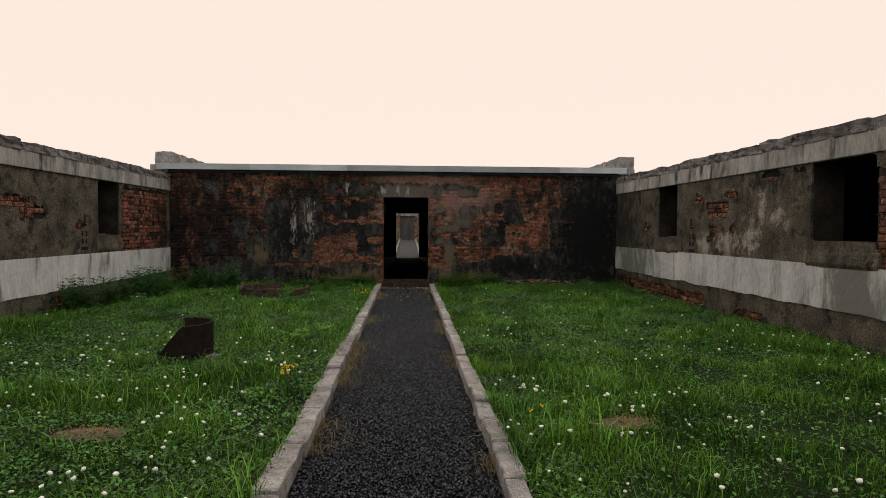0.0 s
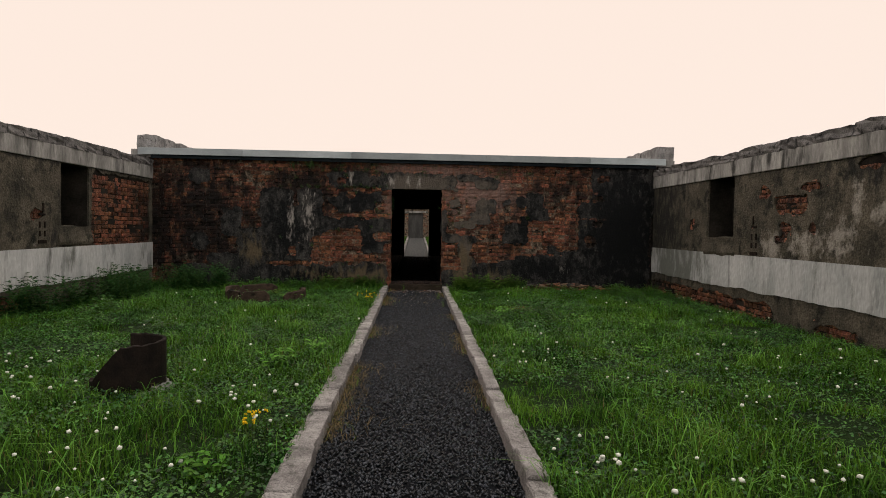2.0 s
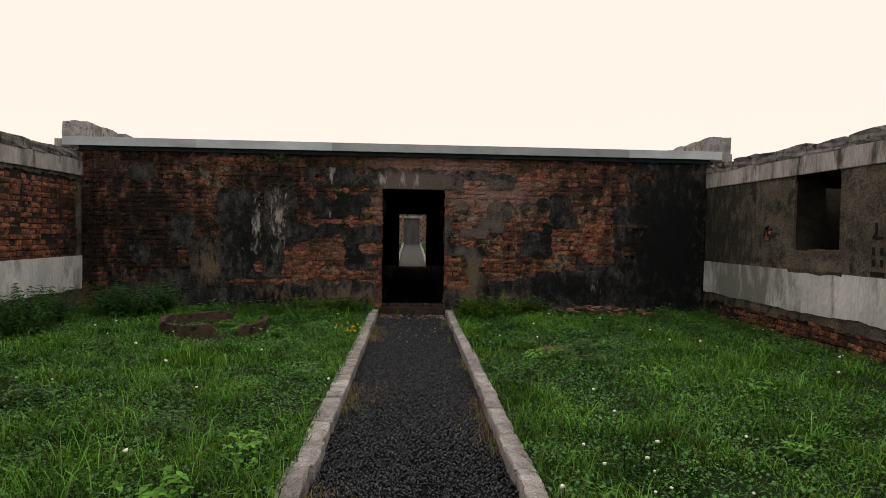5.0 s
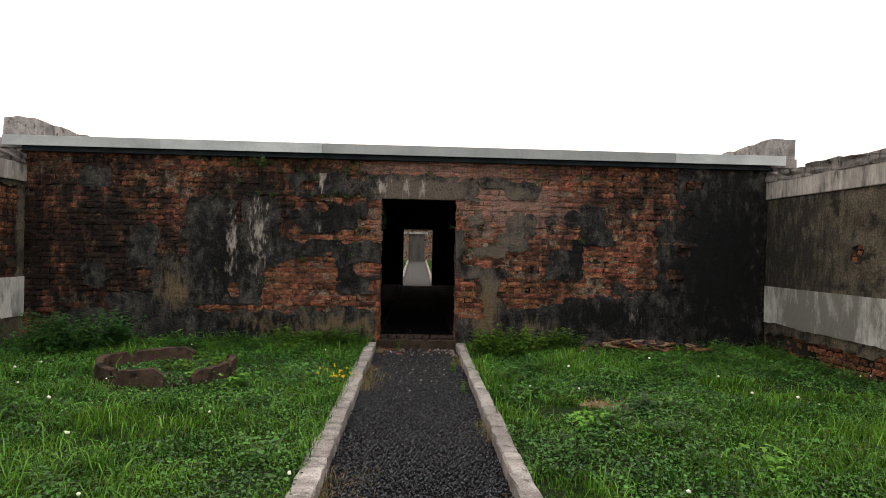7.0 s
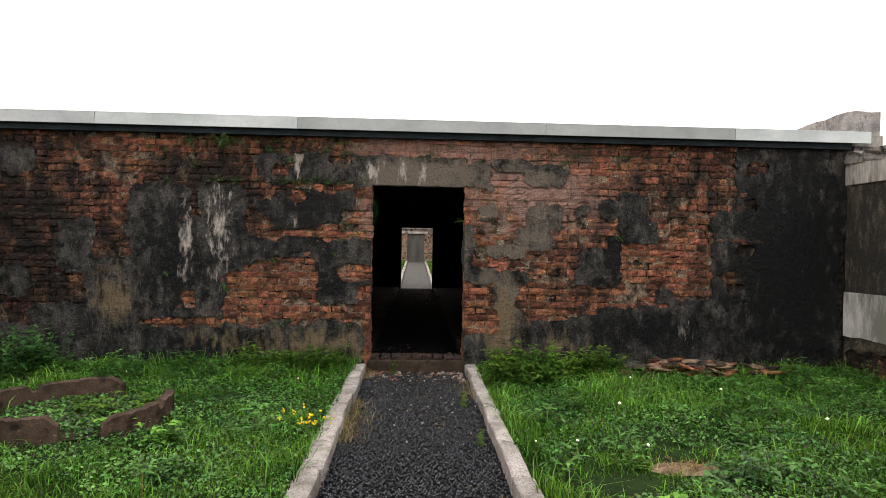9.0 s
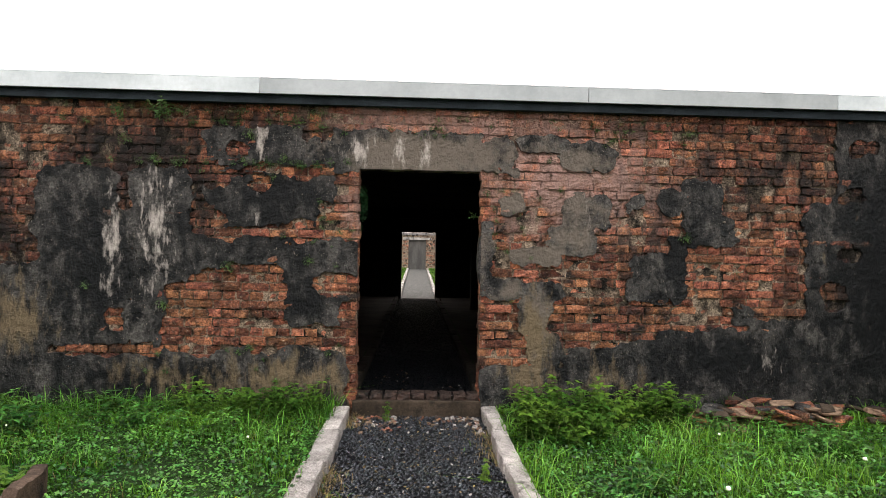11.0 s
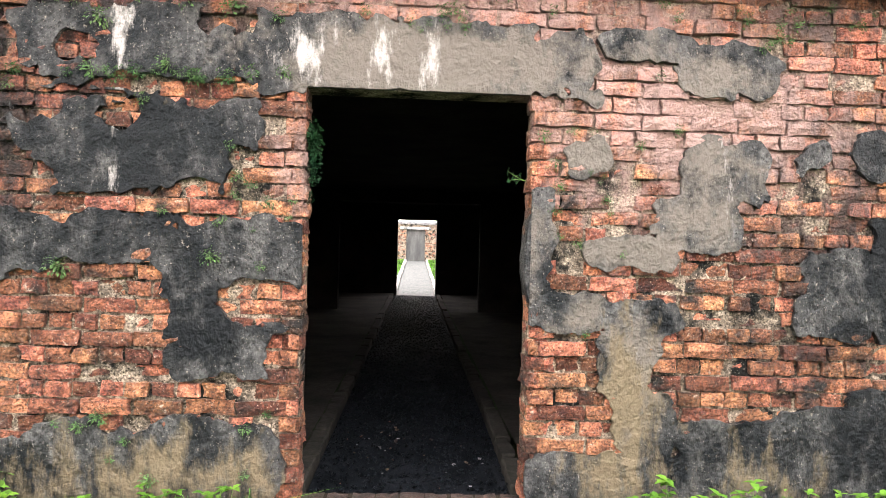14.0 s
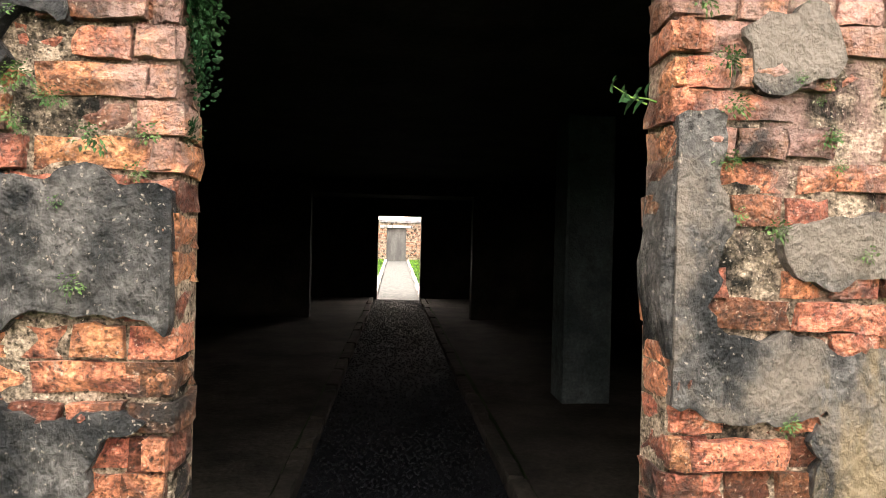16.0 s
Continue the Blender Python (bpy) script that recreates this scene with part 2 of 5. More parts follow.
EARTH = surface("earth_floor", (0.02, 0.016, 0.012), (0.06, 0.046, 0.034), 4, 0.9, 0.8, 50, spots=(0.015, 0.013, 0.011), amount=0.45)
RUST = surface("rusted_iron", (0.008, 0.0068, 0.0062), (0.022, 0.0155, 0.0125), 8, 0.75, 0.5, 80, spots=(0.06, 0.045, 0.033), amount=0.33, spot_scale=12, dist=0.004)
CLAY = surface("weathered_clay", (0.03, 0.023, 0.018), (0.085, 0.058, 0.044), 7, 0.85, 0.7, 80, spots=(0.014, 0.012, 0.01), amount=0.45, spot_scale=6, smear=(0.26, 0.24, 0.21), smear_amount=0.34, smear_scale=14)
TARBOARD = surface("tarred_board", (0.01, 0.015, 0.02), (0.026, 0.037, 0.047), 4, 0.8, 0.4, 60)
OLDWOOD = surface("grey_door_boards", (0.05, 0.05, 0.05), (0.1, 0.1, 0.095), 4, 0.8, 0.4, 60, stretch=(1, 1, 0.2))


# ---- mesh helpers ----
def finish(name, me, material, parent=None, label=""):
    me.materials.append(material)
    ob = new(name, me)
    if parent:
        ob.parent = parent
    if label:
        ob["label"] = label
    return ob


def part(name, bm, material, parent=None, label="", smooth=False):
    bmesh.ops.recalc_face_normals(bm, faces=bm.faces)
    me = bpy.data.meshes.new(name)
    bm.to_mesh(me)
    bm.free()
    if smooth:
        me.polygons.foreach_set("use_smooth", [True] * len(me.polygons))
    return finish(name, me, material, parent, label)


def block(bm, x0, y0, z0, x1, y1, z1, bevel=0.0):
    made = bmesh.ops.create_cube(bm, size=1, matrix=Matrix.Translation(((x0 + x1) / 2, (y0 + y1) / 2, (z0 + z1) / 2)) @ Matrix.Diagonal((x1 - x0, y1 - y0, z1 - z0, 1)))
    if bevel:
        edges = list({e for v in made["verts"] for e in v.link_edges})
        bmesh.ops.bevel(bm, geom=edges, offset=bevel, segments=2, affect="EDGES", profile=0.6)
    return bm


def boxes(*sizes, bevel=0.0):
    bm = bmesh.new()
    for size in sizes:
        block(bm, *size, bevel=bevel)
    return bm


def pierced(place, u0, u1, z0, z1, holes, thick):
    """A wall slab with openings through it. place(u, z, depth) gives the world point."""
    us = sorted({u0, u1, *(h[0] for h in holes), *(h[2] for h in holes)})
    zs = sorted({z0, z1, *(h[1] for h in holes), *(h[3] for h in holes)})
    solid = lambda i, k: 0 <= i < len(us) - 1 and 0 <= k < len(zs) - 1 and not any(
        h[0] < (us[i] + us[i + 1]) / 2 < h[2] and h[1] < (zs[k] + zs[k + 1]) / 2 < h[3] for h in holes)
    bm, seen = bmesh.new(), {}

    def vert(u, z, d):
        if (u, z, d) not in seen:
            seen[u, z, d] = bm.verts.new(place(u, z, d))
        return seen[u, z, d]

    for i in range(len(us) - 1):
        for k in range(len(zs) - 1):
            if not solid(i, k):
                continue
            a, b, c, d = us[i], us[i + 1], zs[k], zs[k + 1]
            for depth in (0, thick):
                bm.faces.new([vert(a, c, depth), vert(b, c, depth), vert(b, d, depth), vert(a, d, depth)])
            for other, (p, q) in (((i - 1, k), ((a, c), (a, d))), ((i + 1, k), ((b, c), (b, d))), ((i, k - 1), ((a, c), (b, c))), ((i, k + 1), ((a, d), (b, d)))):
                if not solid(*other):
                    bm.faces.new([vert(*p, 0), vert(*q, 0), vert(*q, thick), vert(*p, thick)])
    return bm


def patch_field(ops, start):
    """A signed field over a wall, over 0 where plaster holds: rounded boxes of bare brick and of plaster, one after another, with ragged edges."""
    def value(u, z):
        wob = 0.05 * noise.noise((u * 3.1, z * 4.1, 1.7)) + 0.05 * noise.noise((u * 7, z * 10, 4.2)) + 0.03 * noise.noise((u * 19, z * 23, 9.1)) + 0.012 * noise.noise((u * 45, z * 49, 2.3))
        f = start
        for kind, a, b, c, d in ops:
            if not (a - 0.4 < u < c + 0.4 and b - 0.4 < z < d + 0.4):
                continue
            hu, hz = (c - a) / 2, (d - b) / 2
            r = min(0.09, hu, hz)
            qx, qz = abs(u - (a + c) / 2) - hu + r, abs(z - (b + d) / 2) - hz + r
            dist = math.hypot(max(qx, 0), max(qz, 0)) + min(max(qx, qz), 0) - r + wob
            f = min(f, dist + 0.005) if kind == "brick" else max(f, 0.02 - dist)
        return f
    return value


def plaster_sheet(name, place, u0, u1, z0, z1, holes, field, cell, thick, material, stains, parent, label="", swell=0.0):
    """Plaster cut along the ragged edge of its field, with its broken rim turned back to the wall."""
    nu, nz = round((u1 - u0) / cell), round((z1 - z0) / cell)
    us, zs = np.linspace(u0, u1, nu + 1), np.linspace(z0, z1, nz + 1)
    val = np.empty((nu + 1, nz + 1))
    for i, u in enumerate(us):
        for k, z in enumerate(zs):
            v = field(u, z)
            for h in holes:
                v = min(v, max(max(h[0] - u, u - h[2]), max(h[1] - z, z - h[3])))
            val[i, k] = v
    verts, faces, seen, rims = [], [], {}, []

    def vert(key, u, z):
        if key not in seen:
            seen[key] = len(verts)
            verts.append((u, z))
        return seen[key]

    for i in range(nu):
        for k in range(nz):
            corner = [(i, k), (i + 1, k), (i + 1, k + 1), (i, k + 1)]
            inside = [val[c] > 0 for c in corner]
            if not any(inside):
                continue
            ring, cut = [], []
            for a in range(4):
                p, q = corner[a], corner[(a + 1) % 4]
                if inside[a]:
                    ring.append(vert(p, us[p[0]], zs[p[1]]))
                if inside[a] != inside[(a + 1) % 4]:
                    t = val[p] / (val[p] - val[q])
                    new_vert = vert((min(p, q), max(p, q)), us[p[0]] + t * (us[q[0]] - us[p[0]]), zs[p[1]] + t * (zs[q[1]] - zs[p[1]]))
                    ring.append(new_vert)
                    cut.append(new_vert)
            if len(ring) > 2:
                faces.append(ring)
                if len(cut) == 2:
                    rims.append(cut)
    count = len(verts)
    points = []
    for u, z in verts:
        proud = thick * (0.75 + 0.35 * noise.noise((u * 1.9, z * 1.9, 3))) + 0.004 * noise.noise((u * 14, z * 14, 6)) + 0.003 * noise.noise((u * 31, z * 31, 2))
        proud += swell * (noise.noise((u * 5, z * 8, 8)) + 0.8 * noise.noise((u * 17, z * 21, 5)) + 0.5 * noise.noise((u * 37, z * 37, 3)))
        points.append(place(u, z, -proud))
    low = {}
    for pair in rims:
        for v in pair:
            if v not in low:
                low[v] = len(points)
                points.append(place(*verts[v], 0.02))
                verts.append(verts[v])
        faces.append([pair[0], pair[1], low[pair[1]], low[pair[0]]])
    me = bpy.data.meshes.new(name)
    me.from_pydata([tuple(p) for p in points], [], faces)
    for attribute, fn in stains.items():
        at = me.attributes.new(attribute, "FLOAT", "POINT")
        at.data.foreach_set("value", np.array([fn(u, z) for u, z in verts], dtype=np.float32))
    bm = bmesh.new()
    bm.from_mesh(me)
    bmesh.ops.recalc_face_normals(bm, faces=bm.faces)
    bm.to_mesh(me)
    bm.free()
    return finish(name, me, material, parent, label)


def blots(*spots):
    """A stain's strength: soft blots of (u, z, half width, half height, strength)."""
    return lambda u, z: max([0.0] + [s * max(0.0, 1 - math.hypot((u - a) / w, (z - b) / h)) for a, b, w, h, s in spots])


COURSE, STRETCH, HEAD, JOINT = 0.0775, 0.235, 0.118, 0.011
rng = random.Random(5)


def brick_mesh(length, depth, seed):
    """One worn brick: a broken face towards -y, its body behind."""
    r, h = random.Random(seed), COURSE - JOINT
    cols, rows = (5, 3) if length > 0.15 else (4, 3)
    verts, faces = [], []
    for k in range(rows):
        for i in range(cols):
            edge = i in (0, cols - 1) or k in (0, rows - 1)
            x, z = -length / 2 + length * i / (cols - 1), -h / 2 + h * k / (rows - 1)
            verts.append((x + r.uniform(-0.009, 0.007) * (1 if x > 0 else -1), (r.uniform(0.0, 0.014) if edge else r.uniform(-0.006, 0.006)), z + r.uniform(-0.006, 0.004) * (1 if z > 0 else -1)))
    for k in range(rows - 1):
        for i in range(cols - 1):
            a = k * cols + i
            faces.append((a, a + 1, a + cols + 1, a + cols))
    ring = [i for i in range(cols)] + [cols * k + cols - 1 for k in range(1, rows)] + [cols * (rows - 1) + i for i in range(cols - 2, -1, -1)] + [cols * k for k in range(rows - 2, 0, -1)]
    base = len(verts)
    for i in ring:
        verts.append((verts[i][0], depth, verts[i][2]))
    for a in range(len(ring)):
        b = (a + 1) % len(ring)
        faces.append((ring[b], ring[a], base + a, base + b))
    return verts, faces


MASTERS = {}
for seed in range(14):
    for kind, length in (("long", STRETCH - JOINT), ("short", HEAD - JOINT)):
        v, f = brick_mesh(length, 0.1, seed * 7 + len(kind))
        me = bpy.data.meshes.new("brick")
        me.from_pydata(v, [], f)
        me.materials.append(BRICK)
        MASTERS[kind, seed] = (me, np.array(v), f)


def lay_bricks(turn, place, u0, u1, z0, z1, holes, field, parent, near=lambda u, z: False):
    """English bond over a wall's face, where no plaster hides it. Bricks within near() are objects of their own, the rest is one joined part."""
    verts, faces, count, course = [], [], 0, 0
    z = z0 + COURSE / 2
    while z < z1 - COURSE / 2:
        kind, step = (("long", STRETCH), ("short", HEAD))[course % 2]
        u = u0 + (step / 2 if course % 2 else step * 0.25)
        while u < u1:
            lo, hi = u - step / 2, u + step / 2
            for h in holes:
                if h[1] - 0.03 < z < h[3] + 0.03 and lo < h[2] and hi > h[0]:
                    lo, hi = (lo, h[0]) if u < (h[0] + h[2]) / 2 else (h[2], hi)
            gap = hi - lo < 0.04
            hidden = min(field(u - step / 2, z), field(u + step / 2, z), field(u, z)) > 0.03
            if not hidden and not gap and rng.random() > 0.02:
                seed = rng.randrange(14)
                me, pts, fs = MASTERS[kind, seed]
                m = Matrix.Translation(place((lo + hi) / 2, z + rng.uniform(-0.004, 0.004), rng.choice((0, 0, 0, 0.004, 0.009, 0.015, 0.024)) - rng.uniform(0, 0.012) - 0.012 * noise.noise((u * 0.9, z * 11, 4)))) @ turn.to_4x4() @ pose(0, 0, 0, 0, rng.uniform(-1.1, 1.1), rng.uniform(-1.5, 1.5)) @ Matrix.Diagonal(((hi - lo) / step * rng.uniform(0.97, 1.02), 1, rng.uniform(0.95, 1.04), 1))
                if near(u, z) and count < 300:
                    count += 1
                    ob = new("brick", me)
                    ob.parent, ob.matrix_basis = parent, m
                else:
                    a = np.array(m)
                    base = sum(len(p) for p in verts)
                    verts.append(pts @ a[:3, :3].T + a[:3, 3])
                    faces.extend(tuple(base + i for i in face) for face in fs)
            u += step
        z += COURSE
        course += 1
    if verts:
        me = bpy.data.meshes.new("bricks")
        me.from_pydata(np.concatenate(verts).tolist(), [], faces)
        tagged(finish("bricks", me, BRICK, parent), kind="stuff")


LEFT, RIGHT, FRONT, BACK = -5.49, 5.05, -6.0, 13.33


# ---- ground, lawns, path ----
bm = boxes((-400, -400, -0.6, 400, 400, -0.06))
tagged(part("ground", bm, SOIL), "dark damp soil under and around the ruin", "ground", kind="structure")


def rough_sheet(x0, y0, x1, y1, z, cell, lift, sloped=lambda y: 0):
    bm = bmesh.new()
    nx, ny = max(1, round((x1 - x0) / cell)), max(1, round((y1 - y0) / cell))
    grid = [[bm.verts.new((x0 + (x1 - x0) * i / nx, y0 + (y1 - y0) * k / ny, z + sloped(y0 + (y1 - y0) * k / ny) + lift * noise.noise((i * cell * 1.3 + x0, k * cell * 1.3, z)))) for k in range(ny + 1)] for i in range(nx + 1)]
    for i in range(nx):
        for k in range(ny):
            bm.faces.new((grid[i][k], grid[i + 1][k], grid[i + 1][k + 1], grid[i][k + 1]))
    return bm


rise = lambda y: max(0.0, (y - 27.6) * 0.026)
for x0, x1 in ((LEFT, -0.72), (0.66, RIGHT)):
    tagged(part("lawn", rough_sheet(x0, FRONT, x1, BACK, 0.06, 0.25, 0.03), SOIL), "uneven damp soil under the courtyard grass", "lawn", kind="structure")
tagged(part("path", rough_sheet(-0.6, FRONT, 0.55, BACK, -0.005, 0.2, 0.012), GRIT), "dark wet gravel path between granite kerbs", "path", kind="structure")
tagged(part("path_inside", rough_sheet(-0.6, BACK + 0.45, 0.55, 27.4, 0.03, 0.2, 0.012), GRIT), "dark gravel path through the roofed hall", "path", kind="structure")

# ---- the roofed block with the doorway ----
DOOR = (-0.56, -0.1, 0.51, 2.14)
back_place = lambda u, z, d: Vector((u, BACK + d, z))
# what plaster is left on the brick, stretch by stretch: each box lies over those before it
FAR_LEFT_PATCHES = [
    ("plaster", -4.03, 1.12, -3.65, 1.68), ("plaster", -3.7, 0.39, -3.18, 1.25), ("plaster", -3.21, 0.59, -2.48, 1.74), ("plaster", -3.28, 1.49, -2.63, 2.08),
    ("plaster", -2.46, 0.73, -2.0, 2.1), ("plaster", -1.78, 2.1, -1.19, 2.3), ("plaster", -4.32, 0.34, -3.6, 0.73), ("plaster", -4.68, 0.84, -4.36, 1.16),
    ("plaster", -4.86, -0.1, -2.13, 0.49), ("brick", -2.68, 0.71, -2.49, 0.93), ("brick", -3.62, 0.35, -3.33, 0.48), ("plaster", -4.71, 2.22, -4.32, 2.48),
]
LEFT_PATCHES = [
    ("plaster", -2.48, 0.6, -2.01, 2.14), ("plaster", -2.06, 1.21, -1.68, 1.52), ("plaster", -1.88, 2.15, -0.7, 2.48), ("brick", -1.06, 2.36, -0.77, 2.51),
    ("brick", -1.71, 2.2, -1.51, 2.33), ("brick", -1.26, 2.52, -0.71, 2.66), ("plaster", -1.87, 1.83, -0.74, 2.05), ("plaster", -1.76, 1.61, -0.75, 1.87),
    ("brick", -1.87, 1.95, -1.63, 2.08), ("brick", -1.51, 1.89, -1.3, 2.06), ("brick", -2.53, 2.1, -0.68, 2.15), ("brick", -1.86, 1.59, -1.66, 1.76),
    ("brick", -1.68, 1.51, -0.6, 1.62), ("brick", -1.13, 1.6, -0.93, 1.69), ("brick", -0.76, 1.6, -0.4, 2.1), ("plaster", -1.88, 1.31, -1.11, 1.52),
    ("plaster", -1.2, 1.24, -0.5, 1.5), ("plaster", -1.2, 0.79, -0.91, 1.32), ("plaster", -1.18, 0.79, -0.6, 1.04), ("brick", -0.93, 1.03, -0.64, 1.22),
]
LOW_LEFT_PATCHES = [
    ("brick", -0.93, 1.6, -0.6, 1.83), ("brick", -1.9, 0.61, -1.2, 1.28), ("brick", -2.22, 0.51, -1.15, 1.16), ("plaster", -1.16, 0.79, -1.01, 0.97), ("brick", -1.01, 0.6, -0.5, 0.77), ("brick", -0.72, 0.75, -0.4, 1.0),
    ("plaster", -3.81, -0.1, -1.31, 0.5), ("plaster", -1.37, -0.1, -0.64, 0.57), ("plaster", -1.8, 0.45, -1.46, 0.56), ("brick", -1.37, 0.5, -1.2, 0.64),
]
RIGHT_PATCHES = [
    ("plaster", -0.79, 2.13, 0.53, 2.45), ("plaster", 0.45, 2.16, 0.81, 2.41), ("plaster", 0.81, 2.33, 1.24, 2.46), ("plaster", 1.21, 2.19, 1.66, 2.38),
    ("brick", 0.91, 2.09, 1.19, 2.3), ("plaster", 0.62, 2.12, 0.83, 2.17), ("plaster", 1.25, 1.55, 1.5, 1.92), ("plaster", 1.11, 1.43, 1.5, 1.66),
    ("plaster", 0.76, 1.36, 1.23, 1.48), ("plaster", 0.7, 1.8, 0.87, 1.93), ("plaster", 1.51, 1.66, 1.66, 1.93), ("plaster", 0.4, 1.14, 0.6, 1.69),
    ("plaster", 0.45, 1.04, 0.89, 1.17), ("plaster", 0.86, 1.03, 1.24, 1.15), ("plaster", 0.85, 0.74, 1.1, 1.04), ("brick", 0.4, 0.73, 0.85, 1.0),
]
LOW_RIGHT_PATCHES = [
    ("plaster", 0.92, 0.46, 1.11, 0.81), ("plaster", 1.05, 0.1, 1.22, 0.74), ("plaster", 0.54, -0.1, 1.6, 0.44), ("plaster", 1.24, -0.1, 1.96, 0.58), ("brick", 0.4, 0.46, 0.92, 0.72),
    ("plaster", 1.73, -0.1, 2.31, 0.67), ("plaster", 2.1, -0.1, 3.37, 0.77), ("brick", 1.23, 0.64, 1.71, 0.75), ("plaster", 1.84, 1.05, 2.2, 1.43),
    ("plaster", 2.19, 1.06, 2.32, 1.61), ("plaster", 2.1, 1.81, 2.28, 2.0), ("plaster", 2.3, 1.81, 2.66, 2.1), ("plaster", 2.31, 1.53, 2.75, 1.79),
    ("plaster", 1.75, 1.84, 1.92, 1.94), ("plaster", 2.37, 1.2, 2.52, 1.26), ("plaster", 2.76, 0.85, 2.91, 1.13),
]
FAR_RIGHT_PATCHES = [
    ("plaster", 3.43, -0.1, 4.95, 1.88), ("plaster", 3.71, 1.65, 5.1, 2.75), ("plaster", 2.91, -0.1, 3.69, 0.86), ("brick", 2.36, 0.98, 3.01, 1.5),
    ("brick", 3.01, 0.9, 3.38, 1.6), ("brick", 2.65, 1.79, 3.12, 2.1), ("brick", 3.7, 1.41, 3.93, 1.59), ("brick", 3.82, 2.36, 4.12, 2.53),
    ("brick", 3.19, 2.37, 3.41, 2.54), ("brick", 3.57, 0.99, 3.82, 1.19), ("brick", 3.72, 1.96, 3.95, 2.09),
]
back_field = patch_field(FAR_LEFT_PATCHES + LEFT_PATCHES + LOW_LEFT_PATCHES + RIGHT_PATCHES + LOW_RIGHT_PATCHES + FAR_RIGHT_PATCHES, -0.3)
wall_back = part("wall_back", pierced(lambda u, z, d: back_place(u, z, d + 0.056), LEFT - 0.4, RIGHT + 0.4, -0.1, 2.72, [DOOR], 0.1), MORTAR)
tagged(wall_back, "ruined red brick wall with flaking black-stained plaster and an open doorway", "wall", kind="structure")
plaster_sheet("plaster", back_place, LEFT, RIGHT, -0.08, 2.715, [DOOR], back_field, 0.02, 0.015, PLASTER, {
    "pale": blots((0.1, 2.28, 1.3, 0.35, 1.0), (1.35, 1.7, 0.45, 0.5, 0.8), (1.0, 1.42, 0.5, 0.2, 1.0), (0.7, 1.1, 0.35, 0.25, 0.6), (1.4, 2.25, 0.6, 0.3, 0.7), (1.0, 0.8, 0.3, 0.5, 0.8), (0.5, 1.4, 0.2, 0.5, 0.6), (0.78, 1.86, 0.25, 0.2, 1.0)),
    "grime": blots((-2.0, 1.5, 1.0, 1.6, 0.5), (-3.0, 1.4, 0.7, 1.9, 0.6), (-1.05, 1.0, 0.45, 0.6, 0.75), (4.4, 1.3, 1.6, 2.8, 0.95), (2.3, 1.4, 0.6, 1.0, 0.8), (2.6, 0.5, 1.6, 0.5, 0.85), (-1.3, 1.8, 1.1, 0.9, 0.8), (-2.75, 1.3, 0.6, 1.5, 0.8), (1.15, 1.1, 0.2, 0.2, 0.8), (0.9, 2.28, 0.25, 0.2, 0.7), (1.25, 0.45, 0.35, 0.3, 0.6), (-2.2, 0.25, 2.6, 0.4, 0.75), (-0.9, 2.28, 0.35, 0.2, 0.5)),
    "earth": blots((0.95, 0.55, 0.4, 0.8, 0.85), (-1.2, 0.3, 1.4, 0.4, 0.62), (-3.4, 0.8, 0.5, 0.6, 0.6), (1.6, 0.3, 0.7, 0.4, 0.5), (-2.2, 0.35, 1.0, 0.35, 0.5)),
    "lime": blots((-2.28, 1.6, 0.26, 1.0, 0.52), (-2.64, 1.5, 0.15, 0.9, 0.55), (-3.5, 1.8, 0.3, 0.6, 0.6), (-0.55, 2.29, 0.22, 0.24, 0.6), (-0.22, 2.3, 0.12, 0.25, 0.6), (0.02, 2.28, 0.08, 0.25, 0.6), (-1.42, 2.32, 0.1, 0.45, 0.55), (-1.42, 1.75, 0.04, 0.35, 0.55), (1.45, 1.75, 0.12, 0.5, 0.25), (3.1, 0.5, 0.2, 0.2, 0.4)),
}, wall_back, "flaking grey plaster with black and white stains")

plaster_sheet("mortar", lambda u, z, d: back_place(u, z, d + 0.038), LEFT, RIGHT, -0.08, 2.715, [DOOR], lambda u, z: 1.0, 0.018, 0.022, MORTAR, {}, wall_back, "crumbling recessed mortar", 0.006)
cap = new("roof_edge")
tagged(cap, "pale grey sheet metal roof edge along the brick wall", "roof edge", kind="structure")
for x0, x1 in ((-5.71, -3.6), (-3.6, -1.39), (-1.39, 1.4), (1.4, 3.6), (3.6, 5.22)):
    part("metal_sheet", boxes((x0 + 0.002, 13.18, 2.735, x1 - 0.002, 13.2, 2.86), (x0 + 0.002, 13.18, 2.86, x1 - 0.002, 13.6, 2.872), bevel=0.003), METAL, cap)
part("fascia_board", boxes((-5.48, 13.25, 2.672, 5.04, 13.31, 2.745)), TARBOARD, cap, "dark board under the metal edge")
tagged(part("roof", boxes((LEFT - 0.4, 13.3, 2.72, RIGHT + 0.4, 27.6, 2.85)), BEAM), "flat concrete roof slab over the hall", "roof", kind="structure")

part("inner_leaf", pierced(lambda u, z, d: back_place(u, z, d + 0.146), LEFT - 0.4, RIGHT + 0.4, -0.1, 2.72, [(-1.0, -0.1, 0.95, 2.4)], 0.3), ROOMSHADE, wall_back, "inner face of the wall, darkened for shade")
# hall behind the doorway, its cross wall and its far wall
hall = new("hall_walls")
tagged(hall, "walls of the roofed hall, shade painted into the colour", "wall", kind="structure")
part("side_wall", boxes((-3.9, 13.79, -0.1, -3.6, 27.1, 2.72)), ROOMSHADE, hall)
part("side_wall", boxes((3.3, 13.79, -0.1, 3.6, 27.1, 2.72)), ROOMSHADE, hall)
